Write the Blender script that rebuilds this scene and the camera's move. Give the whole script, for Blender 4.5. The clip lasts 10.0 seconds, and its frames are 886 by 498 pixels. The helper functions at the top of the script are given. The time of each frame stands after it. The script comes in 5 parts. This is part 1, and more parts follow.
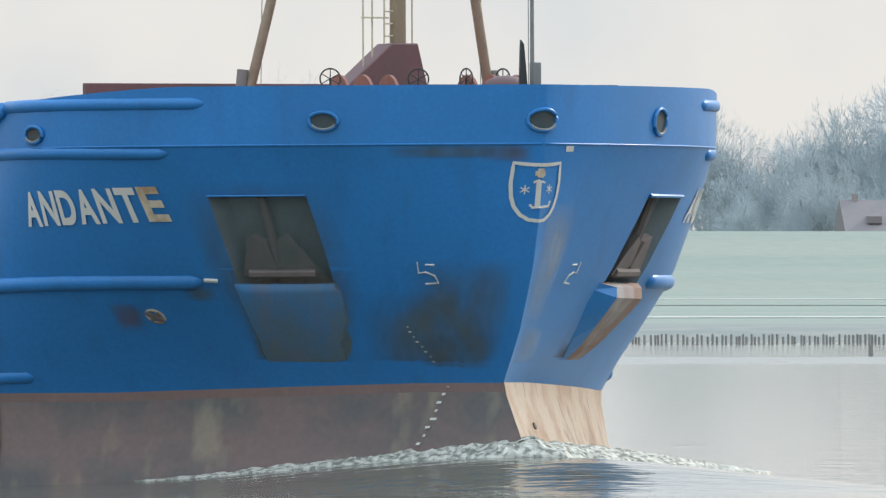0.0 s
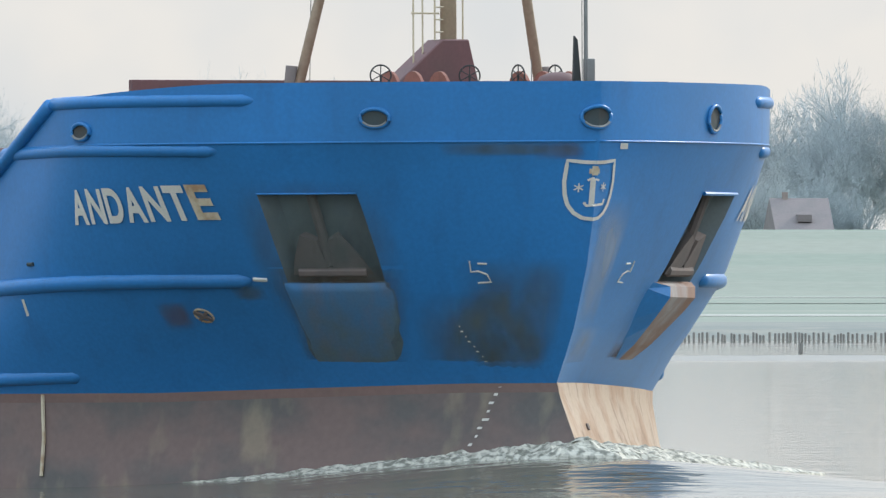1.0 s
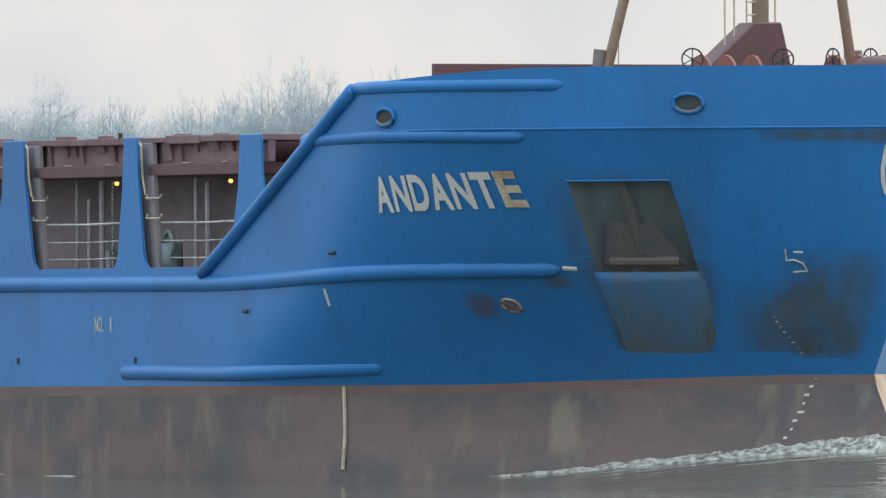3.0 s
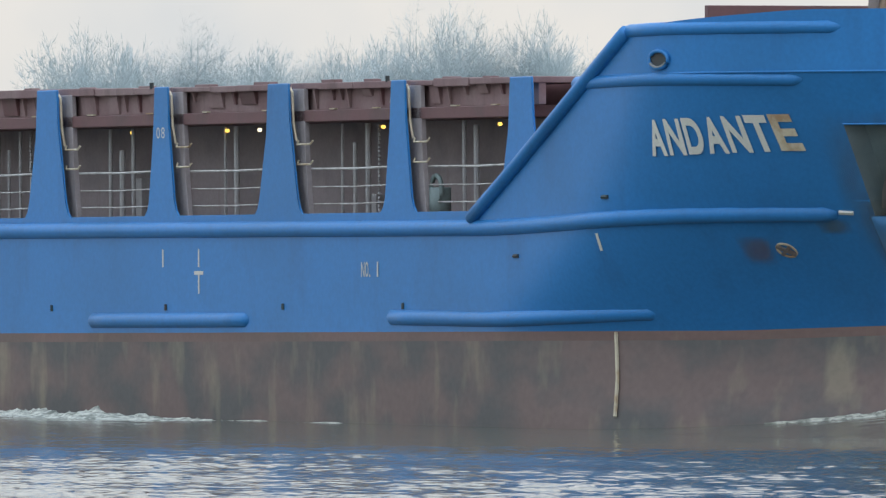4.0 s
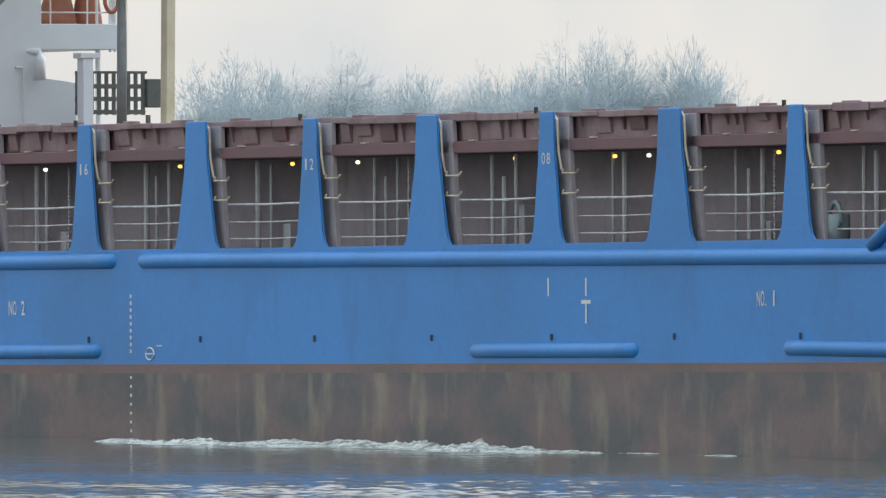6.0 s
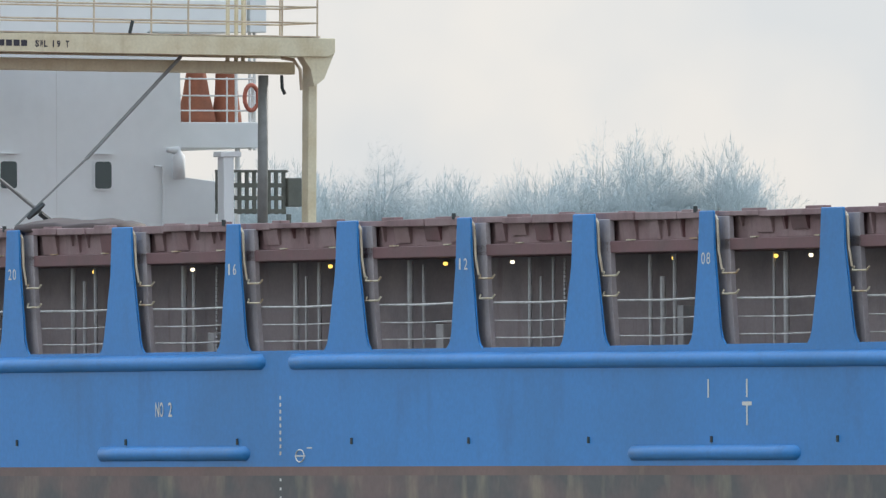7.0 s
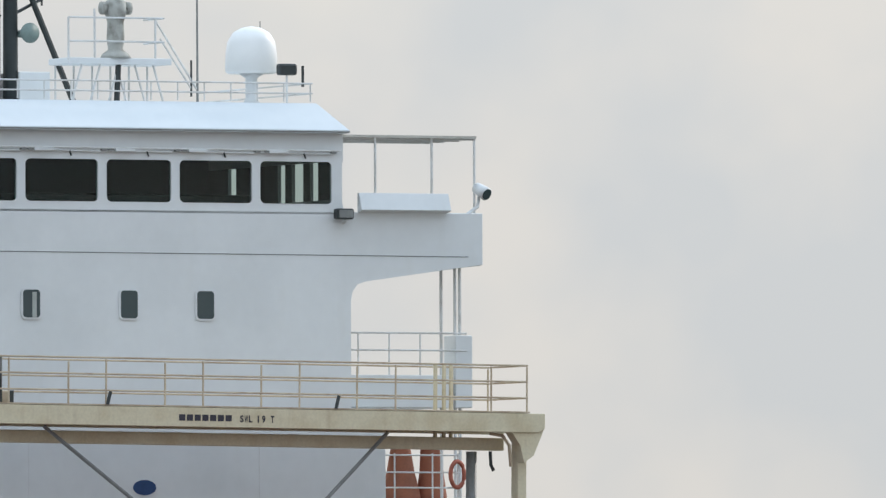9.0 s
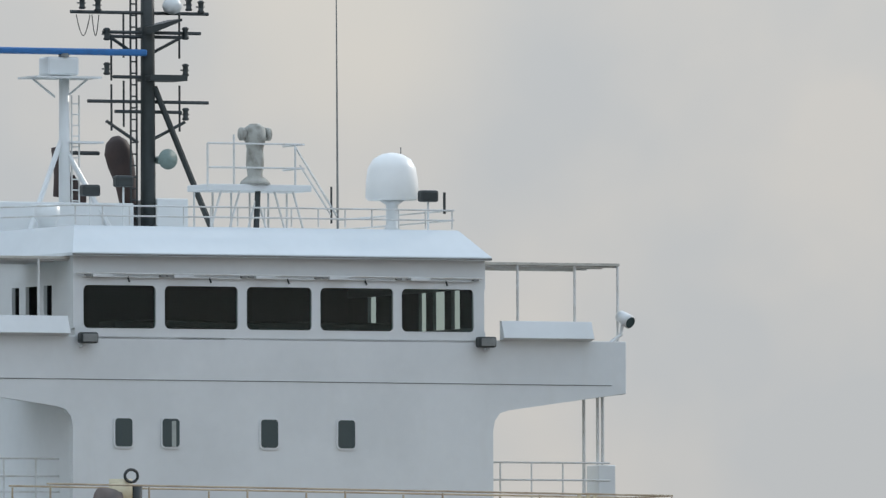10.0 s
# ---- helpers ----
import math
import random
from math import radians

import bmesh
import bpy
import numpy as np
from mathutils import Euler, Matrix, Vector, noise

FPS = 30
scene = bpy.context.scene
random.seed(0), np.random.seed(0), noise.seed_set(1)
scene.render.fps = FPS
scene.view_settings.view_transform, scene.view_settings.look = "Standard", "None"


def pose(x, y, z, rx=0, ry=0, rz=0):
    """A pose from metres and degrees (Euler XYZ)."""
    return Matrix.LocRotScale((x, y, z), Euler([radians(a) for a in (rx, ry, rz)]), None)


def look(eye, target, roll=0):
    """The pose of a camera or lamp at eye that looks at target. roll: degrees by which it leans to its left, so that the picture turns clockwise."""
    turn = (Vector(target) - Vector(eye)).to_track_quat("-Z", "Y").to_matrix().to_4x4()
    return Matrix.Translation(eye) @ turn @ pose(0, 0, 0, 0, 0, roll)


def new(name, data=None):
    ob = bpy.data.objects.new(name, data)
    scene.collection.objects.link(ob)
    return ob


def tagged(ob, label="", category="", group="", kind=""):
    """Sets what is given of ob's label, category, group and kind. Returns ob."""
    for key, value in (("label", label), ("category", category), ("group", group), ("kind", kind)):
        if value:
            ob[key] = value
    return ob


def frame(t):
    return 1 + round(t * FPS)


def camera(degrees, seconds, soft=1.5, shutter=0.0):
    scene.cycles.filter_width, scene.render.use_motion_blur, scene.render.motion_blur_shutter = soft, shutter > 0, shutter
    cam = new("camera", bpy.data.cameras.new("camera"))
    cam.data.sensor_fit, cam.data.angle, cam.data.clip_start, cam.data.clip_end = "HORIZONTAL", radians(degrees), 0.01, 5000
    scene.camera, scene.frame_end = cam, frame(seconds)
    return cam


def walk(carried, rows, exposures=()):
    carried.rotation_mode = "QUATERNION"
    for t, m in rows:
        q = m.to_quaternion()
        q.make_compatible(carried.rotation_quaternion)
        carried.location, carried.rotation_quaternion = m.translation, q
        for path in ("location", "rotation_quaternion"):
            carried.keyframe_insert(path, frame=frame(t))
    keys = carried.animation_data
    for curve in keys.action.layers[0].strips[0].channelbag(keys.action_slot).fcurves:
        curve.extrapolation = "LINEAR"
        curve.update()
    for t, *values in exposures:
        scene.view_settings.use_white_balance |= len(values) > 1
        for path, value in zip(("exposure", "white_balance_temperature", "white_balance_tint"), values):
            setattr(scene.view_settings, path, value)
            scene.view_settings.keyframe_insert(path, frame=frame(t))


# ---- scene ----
H_EYE = 6.206
TURN = ((0, 3.5228, -0.0643), (0.5, 3.6105, -0.0663), (1, 3.7267, -0.0692), (1.5, 3.8055, -0.0648), (2, 3.8406, -0.065),
        (2.2, 3.8058, -0.0648), (3.3, 3.4169, -0.17), (3.5, 3.3223, -0.232), (4, 3.1156, -0.2699), (4.5, 2.9212, -0.27),
        (5, 2.8283, -0.2667), (5.5, 2.7423, -0.2489), (5.7, 2.716, -0.2312), (6.8, 2.5929, 0.0149), (7, 2.5714, 0.0975), (7.5, 2.5263, 0.2668),
        (8, 2.5172, 0.4786), (8.5, 2.5795, 0.7293), (9, 2.5878, 1.2071), (9.5, 2.5357, 1.4371), (10, 2.4898, 1.5958))


def aim(pan, tilt):
    a, b = radians(pan), radians(tilt)
    return look((0, 0, H_EYE), (500 * math.sin(a) * math.cos(b), 500 * math.cos(a) * math.cos(b), H_EYE + 500 * math.sin(b)))


cam = camera(2.5806, 10.0, soft=1.35)
walk(cam, [(t, aim(p, q)) for t, p, q in TURN], exposures=[(0, 0.15), (5, 0.12), (8.5, 0.2), (9.0, -0.08), (9.5, -0.34), (10, -0.38)])

# ---- light ----
SUN_AZ, SUN_EL = 48.0, 27.0          # degrees from +y towards +x, and up
world = bpy.data.worlds.new("hazy_sky")
scene.world = world
world.use_nodes = True
wn, wl = world.node_tree.nodes, world.node_tree.links
wn.clear()
w_out, w_bg = wn.new("ShaderNodeOutputWorld"), wn.new("ShaderNodeBackground")
w_sky = wn.new("ShaderNodeTexSky")
w_sky.sky_type = "NISHITA"
w_sky.sun_disc = False
w_sky.sun_elevation, w_sky.sun_rotation = radians(SUN_EL), radians(SUN_AZ)
w_sky.dust_density, w_sky.air_density, w_sky.ozone_density = 4.0, 1.0, 1.0
w_tex, w_noise, w_ramp, w_mix = wn.new("ShaderNodeTexCoord"), wn.new("ShaderNodeTexNoise"), wn.new("ShaderNodeValToRGB"), wn.new("ShaderNodeMixRGB")
w_noise.inputs["Scale"].default_value, w_noise.inputs["Detail"].default_value = 55.0, 4.0
w_ramp.color_ramp.elements[0].position, w_ramp.color_ramp.elements[1].position = 0.40, 0.62
w_ramp.color_ramp.elements[0].color, w_ramp.color_ramp.elements[1].color = (6.85, 7.1, 7.25, 1), (8.05, 7.85, 7.5, 1)
w_mix.inputs[0].default_value = 0.9
wl.new(w_tex.outputs["Generated"], w_noise.inputs["Vector"])
wl.new(w_noise.outputs["Fac"], w_ramp.inputs[0])
wl.new(w_sky.outputs[0], w_mix.inputs[1])
# a thin cloud lit warm from behind, low in the north
w_dot, w_near, w_warm = wn.new("ShaderNodeVectorMath"), wn.new("ShaderNodeMapRange"), wn.new("ShaderNodeMixRGB")
w_dot.operation = "DISTANCE"
w_dot.inputs[1].default_value = (0.0390, 0.9983, 0.0405)
w_near.inputs[1].default_value, w_near.inputs[2].default_value, w_near.inputs[3].default_value, w_near.inputs[4].default_value = 0.001, 0.012, 0.6, 0.0
w_near.interpolation_type = "SMOOTHERSTEP"
w_warm.inputs[2].default_value = (9.3, 8.75, 7.8, 1)
wl.new(w_tex.outputs["Generated"], w_dot.inputs[0])
wl.new(w_dot.outputs["Value"], w_near.inputs[0])
wl.new(w_near.outputs[0], w_warm.inputs[0])
wl.new(w_ramp.outputs[0], w_warm.inputs[1])
wl.new(w_warm.outputs[0], w_mix.inputs[2])
# under thin haze the sky grows brighter from the horizon to the zenith
w_sep, w_up, w_mul = wn.new("ShaderNodeSeparateXYZ"), wn.new("ShaderNodeMixRGB"), wn.new("ShaderNodeVectorMath")
w_up.inputs[1].default_value, w_up.inputs[2].default_value = (1, 1, 1, 1), (2.0, 2.45, 3.0, 1)
w_mul.operation = "MULTIPLY"
wl.new(w_tex.outputs["Generated"], w_sep.inputs[0])
wl.new(w_sep.outputs["Z"], w_up.inputs[0])
wl.new(w_mix.outputs[0], w_mul.inputs[0])
wl.new(w_up.outputs[0], w_mul.inputs[1])
wl.new(w_mul.outputs[0], w_bg.inputs[0])
w_bg.inputs[1].default_value = 0.1
wl.new(w_bg.outputs[0], w_out.inputs[0])
sun = new("sun", bpy.data.lights.new("sun", "SUN"))
sun.data.energy, sun.data.angle, sun.data.color = 2.2, radians(2.0), (1.0, 0.94, 0.86)
sa_, se_ = radians(SUN_AZ), radians(SUN_EL)
sun.matrix_world = look((0, 0, 50), (-math.sin(sa_) * math.cos(se_) * 10, -math.cos(sa_) * math.cos(se_) * 10, 50 - 10 * math.sin(se_)))


# ---- materials ----
def material(name, base, rough=0.6, metal=0.0, second=None, scale=3.0, amount=0.5, fine=40.0, bump=0.05, stretch=(1, 1, 1), streak=None, grainy=0.25, glow=0.0, spec=0.5, spots=(0.45, 0.65)):
    """Base colour with large stains towards a second colour, fine grain and fine relief; coordinates are the object's own metres."""
    m = bpy.data.materials.new(name)
    m.use_nodes = True
    n, k = m.node_tree.nodes, m.node_tree.links
    b = n["Principled BSDF"]
    tex, mp = n.new("ShaderNodeTexCoord"), n.new("ShaderNodeMapping")
    k.new(tex.outputs["Object"], mp.inputs[0])
    mp.inputs["Scale"].default_value = stretch
    big, small = n.new("ShaderNodeTexNoise"), n.new("ShaderNodeTexNoise")
    big.inputs["Scale"].default_value, big.inputs["Detail"].default_value = scale, 6
    small.inputs["Scale"].default_value, small.inputs["Detail"].default_value = fine, 4
    k.new(mp.outputs[0], big.inputs["Vector"])
    k.new(tex.outputs["Object"], small.inputs["Vector"])
    ramp = n.new("ShaderNodeMapRange")
    ramp.inputs[1].default_value, ramp.inputs[2].default_value = spots
    ramp.inputs[4].default_value = amount
    k.new(big.outputs["Fac"], ramp.inputs[0])
    mix = n.new("ShaderNodeMixRGB")
    second = second or tuple(c * 0.7 for c in base)
    mix.inputs[1].default_value, mix.inputs[2].default_value = (*base, 1), (*second, 1)
    k.new(ramp.outputs[0], mix.inputs[0])
    last = mix.outputs[0]
    if streak:
        colour, share, width, low, high = streak
        ms, ns = n.new("ShaderNodeMapping"), n.new("ShaderNodeTexNoise")
        ms.inputs["Scale"].default_value = (width, width, 0.35)
        ns.inputs["Scale"].default_value, ns.inputs["Detail"].default_value = 1.0, 5
        k.new(tex.outputs["Object"], ms.inputs[0])
        k.new(ms.outputs[0], ns.inputs["Vector"])
        rs, mm = n.new("ShaderNodeMapRange"), n.new("ShaderNodeMixRGB")
        rs.inputs[1].default_value, rs.inputs[2].default_value, rs.inputs[4].default_value = low, high, share
        k.new(ns.outputs["Fac"], rs.inputs[0])
        k.new(rs.outputs[0], mm.inputs[0])
        k.new(last, mm.inputs[1])
        mm.inputs[2].default_value = (*colour, 1)
        last = mm.outputs[0]
    grain = n.new("ShaderNodeMixRGB")
    grain.blend_type = "MULTIPLY"
    grain.inputs[0].default_value = grainy
    k.new(last, grain.inputs[1])
    k.new(small.outputs["Fac"], grain.inputs[2])
    k.new(grain.outputs[0], b.inputs["Base Color"])
    bm_ = n.new("ShaderNodeBump")
    bm_.inputs["Strength"].default_value, bm_.inputs["Distance"].default_value = bump, 0.05
    k.new(big.outputs["Fac"], bm_.inputs["Height"])
    k.new(bm_.outputs[0], b.inputs["Normal"])
    b.inputs["Roughness"].default_value, b.inputs["Metallic"].default_value = rough, metal
    b.inputs["Specular IOR Level"].default_value = spec
    if glow:
        b.inputs["Emission Color"].default_value = (*base, 1)
        b.inputs["Emission Strength"].default_value = glow
    return m


BLUE = material("hull_blue_paint", (0.032, 0.225, 0.555), 0.36, spec=0.35, second=(0.03, 0.18, 0.42), scale=0.22, amount=0.6, fine=9, bump=0.12, streak=((0.03, 0.11, 0.26), 0.3, 1.2, 0.55, 0.75))
BOTTOM = material("red_brown_bottom_paint", (0.21, 0.152, 0.135), 0.8, second=(0.13, 0.125, 0.118), scale=0.42, amount=0.95, fine=6, bump=0.2, stretch=(1, 1, 1.6), spots=(0.4, 0.6), streak=((0.36, 0.31, 0.21), 0.5, 1.1, 0.54, 0.7))
# worn bow paint, made paler by the sun glare in its colour
BOOT = material("sunlit_worn_bow_paint", (0.53, 0.41, 0.3), 0.75, second=(0.38, 0.22, 0.12), scale=1.1, amount=0.75, fine=8, bump=0.15, stretch=(1, 1, 0.5), streak=((0.17, 0.09, 0.05), 0.6, 4.0, 0.56, 0.7))
BAND = material("red_boot_top_paint", (0.225, 0.145, 0.125), 0.75, second=(0.18, 0.13, 0.11), scale=0.5, amount=0.8, fine=8, bump=0.1, streak=((0.3, 0.22, 0.16), 0.4, 1.5, 0.58, 0.75))
BROWN = material("red_brown_deck_paint", (0.185, 0.09, 0.09), 0.6, second=(0.14, 0.085, 0.08), scale=0.9, amount=0.7, fine=12, bump=0.1, streak=((0.2, 0.12, 0.09), 0.4, 2.0, 0.58, 0.75))
RUST = material("rusty_iron", (0.185, 0.15, 0.135), 0.85, second=(0.15, 0.135, 0.125), scale=2.5, amount=0.8, fine=20, bump=0.3)
# near-black for the shade of openings that are drawn on closed plating
HOLE_DARK = material("dark_hole_colour", (0.055, 0.08, 0.085), 0.75, second=(0.08, 0.065, 0.055), scale=1.2, amount=0.8, fine=20, bump=0.15)
WHITE = material("white_paint", (0.72, 0.74, 0.74), 0.42, second=(0.64, 0.66, 0.66), scale=0.4, amount=0.6, fine=3, bump=0.03, grainy=0.07, streak=((0.62, 0.62, 0.58), 0.25, 1.6, 0.6, 0.8))
LETTER = material("white_lettering_paint", (0.72, 0.70, 0.62), 0.6, second=(0.5, 0.36, 0.2), scale=1.1, amount=0.5, fine=20, spots=(0.55, 0.75))
LETTER_OLD = material("rust_stained_lettering", (0.66, 0.58, 0.42), 0.7, second=(0.4, 0.22, 0.1), scale=2.2, amount=0.8, fine=20)
TAN = material("cream_crane_paint", (0.70, 0.625, 0.44), 0.55, second=(0.52, 0.4, 0.22), scale=1.4, amount=0.4, fine=14, streak=((0.35, 0.24, 0.14), 0.25, 3.0, 0.6, 0.75))
GREY = material("weathered_grey_steel", (0.25, 0.26, 0.25), 0.6, fine=20)
DARK = material("black_paint", (0.034, 0.042, 0.042), 0.5, fine=20)
GLASS = material("dark_window_glass", (0.035, 0.06, 0.065), 0.06, second=(0.05, 0.075, 0.075), scale=0.5, bump=0.0, spec=0.6)
LAMP = material("lit_lamp_bulb", (1.0, 0.62, 0.12), 0.4, glow=1.5)


# passage brown, lightened so that its colour carries the haze
INNER = material("haze_paled_brown_steel", (0.42, 0.36, 0.355), 0.7, second=(0.32, 0.285, 0.285), scale=0.9, amount=0.8, fine=12, streak=((0.19, 0.12, 0.1), 0.4, 2.0, 0.58, 0.72))
BROWN_PALE = material("faded_brown_paint", (0.29, 0.19, 0.18), 0.7, second=(0.22, 0.13, 0.12), scale=1.5, fine=12)
COAMING = material("weathered_brown_coaming_paint", (0.25, 0.15, 0.148), 0.7, second=(0.34, 0.24, 0.23), scale=0.8, amount=0.75, fine=12, bump=0.1, spots=(0.4, 0.62), streak=((0.14, 0.09, 0.08), 0.55, 1.6, 0.54, 0.7))
RAIL = material("pale_grey_rail_paint", (0.62, 0.6, 0.57), 0.6, second=(0.25, 0.2, 0.17), scale=2.5, fine=20)
PIPE = material("grey_brown_pipe_paint", (0.42, 0.4, 0.385), 0.6, fine=20)
PALE_GREEN = material("pale_green_paint", (0.2, 0.25, 0.24), 0.6, fine=20)
CANVAS = material("pale_awning_cloth", (0.6, 0.58, 0.52), 0.8, fine=30)
CANVAS_WORN = material("mottled_grey_canvas", (0.48, 0.48, 0.44), 0.9, second=(0.22, 0.21, 0.18), scale=3.0, amount=0.8, fine=20, bump=0.4)
ORANGE = material("red_brown_canvas", (0.36, 0.13, 0.075), 0.85, second=(0.24, 0.1, 0.06), scale=1.5, amount=0.7, fine=20, bump=0.3)
BUOY = material("orange_lifebuoy", (0.45, 0.13, 0.08), 0.6, fine=20)
CURTAIN = material("pale_curtain", (0.45, 0.48, 0.45), 0.9, fine=20)
OVAL = material("dark_blue_emblem", (0.015, 0.06, 0.18), 0.5, fine=20)
# dark grey that puts the wheelhouse's indoor shade into its inner faces
INSIDE = material("shaded_room_lining", (0.17, 0.19, 0.185), 0.8, fine=10)
WHITE_TOP = material("pale_blue_white_paint", (0.64, 0.68, 0.70), 0.4, second=(0.58, 0.62, 0.64), scale=0.5, fine=3, grainy=0.06)
DOME = material("white_plastic_dome", (0.82, 0.82, 0.8), 0.35, second=(0.74, 0.74, 0.72), scale=0.8, fine=4, grainy=0.05)
SCANNER = material("blue_scanner_paint", (0.03, 0.17, 0.45), 0.4, fine=20)
HORN = material("grey_green_horn_paint", (0.2, 0.27, 0.25), 0.5, fine=20)
DARKBROWN = material("sooty_brown_steel", (0.07, 0.045, 0.04), 0.7, second=(0.035, 0.03, 0.03), scale=1.5, fine=20)
TAN_OLD = material("rust_stained_cream_paint", (0.6, 0.5, 0.36), 0.65, second=(0.36, 0.26, 0.17), scale=1.6, amount=0.6, fine=14, streak=((0.26, 0.15, 0.08), 0.4, 3.0, 0.55, 0.72))
RAIL_WHITE = material("weathered_white_rail_paint", (0.74, 0.75, 0.74), 0.5, second=(0.55, 0.52, 0.46), scale=2.0, fine=20)
INK = material("dark_sign_paint", (0.04, 0.035, 0.05), 0.6, fine=20)
RACKGREY = material("grey_green_rack_paint", (0.14, 0.15, 0.13), 0.7, fine=20)


def clear_glass(name, tint):
    m = bpy.data.materials.new(name)
    m.use_nodes = True
    b = m.node_tree.nodes["Principled BSDF"]
    b.inputs["Base Color"].default_value = (*tint, 1)
    b.inputs["Transmission Weight"].default_value, b.inputs["Roughness"].default_value, b.inputs["IOR"].default_value = 1.0, 0.01, 1.3
    return m


def fading_patch_material(name, colour, strength, rough=0.7):
    """A patch of dirt or sheen that fades out towards its edges and breaks up in streaks."""
    m = bpy.data.materials.new(name)
    m.use_nodes = True
    n, k = m.node_tree.nodes, m.node_tree.links
    b = n["Principled BSDF"]
    b.inputs["Base Color"].default_value, b.inputs["Roughness"].default_value = (*colour, 1), rough
    tex, ns, mp = n.new("ShaderNodeTexCoord"), n.new("ShaderNodeTexNoise"), n.new("ShaderNodeMapping")
    mp.inputs["Scale"].default_value = (1.4, 1.4, 0.5)
    ns.inputs["Scale"].default_value, ns.inputs["Detail"].default_value = 1.0, 6
    k.new(tex.outputs["Object"], mp.inputs[0])
    k.new(mp.outputs[0], ns.inputs["Vector"])
    sep = n.new("ShaderNodeSeparateXYZ")
    k.new(tex.outputs["UV"], sep.inputs[0])
    value = None
    for axis in ("X", "Y"):
        a1 = n.new("ShaderNodeMath")
        a1.operation, a1.inputs[0].default_value = "SUBTRACT", 1.0
        k.new(sep.outputs[axis], a1.inputs[1])
        a2 = n.new("ShaderNodeMath")
        a2.operation = "MULTIPLY"
        k.new(sep.outputs[axis], a2.inputs[0])
        k.new(a1.outputs[0], a2.inputs[1])
        if value is None:
            value = a2.outputs[0]
        else:
            a3 = n.new("ShaderNodeMath")
            a3.operation = "MULTIPLY"
            k.new(value, a3.inputs[0])
            k.new(a2.outputs[0], a3.inputs[1])
            value = a3.outputs[0]
    edge, spot, al = n.new("ShaderNodeMapRange"), n.new("ShaderNodeMapRange"), n.new("ShaderNodeMath")
    edge.inputs[2].default_value = 0.05
    spot.inputs[1].default_value, spot.inputs[2].default_value, spot.inputs[3].default_value, spot.inputs[4].default_value = 0.3, 0.66, 0.3 * strength, strength
    k.new(value, edge.inputs[0])
    k.new(ns.outputs["Fac"], spot.inputs[0])
    al.operation = "MULTIPLY"
    k.new(edge.outputs[0], al.inputs[0])
    k.new(spot.outputs[0], al.inputs[1])
    k.new(al.outputs[0], b.inputs["Alpha"])
    return m


STAIN = fading_patch_material("dark_green_hull_stain", (0.115, 0.155, 0.15), 0.6)
RUST_STAIN = fading_patch_material("rust_run_stain", (0.17, 0.1, 0.06), 0.5)
# pale scrapes, with the stem's highlights painted into the same colour
PALE_SHEEN = fading_patch_material("pale_scrape_sheen", (0.42, 0.47, 0.5), 0.5)
CLEAR = clear_glass("tinted_bridge_glass", (0.45, 0.55, 0.52))


# ---- mesh helpers ----
def empty(name, parent=None):
    ob = new(name)
    ob.parent = parent
    return ob


def part(name, bm, mat, parent=None, label="", smooth=False):
    me = bpy.data.meshes.new(name)
    bmesh.ops.recalc_face_normals(bm, faces=bm.faces)
    bm.to_mesh(me)
    bm.free()
    for m in (mat if isinstance(mat, (list, tuple)) else (mat,)):
        me.materials.append(m)
    if smooth:
        for f in me.polygons:
            f.use_smooth = True
    ob = new(name, me)
    ob.parent = parent
    if label:
        ob["label"] = label
    return ob


def box_into(bm, x0, x1, y0, y1, z0, z1, bevel=0.0):
    vs = [bm.verts.new((x, y, z)) for x in (x0, x1) for y in (y0, y1) for z in (z0, z1)]
    fs = [bm.faces.new([vs[i] for i in q]) for q in ((0, 1, 3, 2), (4, 6, 7, 5), (0, 4, 5, 1), (2, 3, 7, 6), (0, 2, 6, 4), (1, 5, 7, 3))]
    if bevel:
        es = list({e for f in fs for e in f.edges})
        bmesh.ops.bevel(bm, geom=es, offset=bevel, segments=2, affect="EDGES", profile=0.5)


def boxed(x0, x1, y0, y1, z0, z1, bevel=0.0):
    bm = bmesh.new()
    box_into(bm, x0, x1, y0, y1, z0, z1, bevel)
    return bm


def tube_into(bm, pts, r, sides=8, closed=False):
    """A round bar along the points; r may be one radius or one for each point."""
    pts = [Vector(q) for q in pts]
    rings = []
    for i, q in enumerate(pts):
        d = (pts[min(i + 1, len(pts) - 1)] - pts[max(i - 1, 0)]).normalized() if not closed else (pts[(i + 1) % len(pts)] - pts[i - 1]).normalized()
        s = d.cross(Vector((0, 0, 1)) if abs(d.z) < 0.9 else Vector((1, 0, 0))).normalized()
        u = s.cross(d)
        rr = r[i] if isinstance(r, (list, tuple)) else r
        rings.append([bm.verts.new(q + (s * math.cos(2 * math.pi * j / sides) + u * math.sin(2 * math.pi * j / sides)) * rr) for j in range(sides)])
    n = len(rings)
    for i in range(n if closed else n - 1):
        a, b = rings[i], rings[(i + 1) % n]
        for j in range(sides):
            bm.faces.new((a[j], a[(j + 1) % sides], b[(j + 1) % sides], b[j]))
    if not closed:
        bm.faces.new(rings[0][::-1])
        bm.faces.new(rings[-1])


def tube(pts, r, sides=8, closed=False):
    bm = bmesh.new()
    tube_into(bm, pts, r, sides, closed)
    return bm


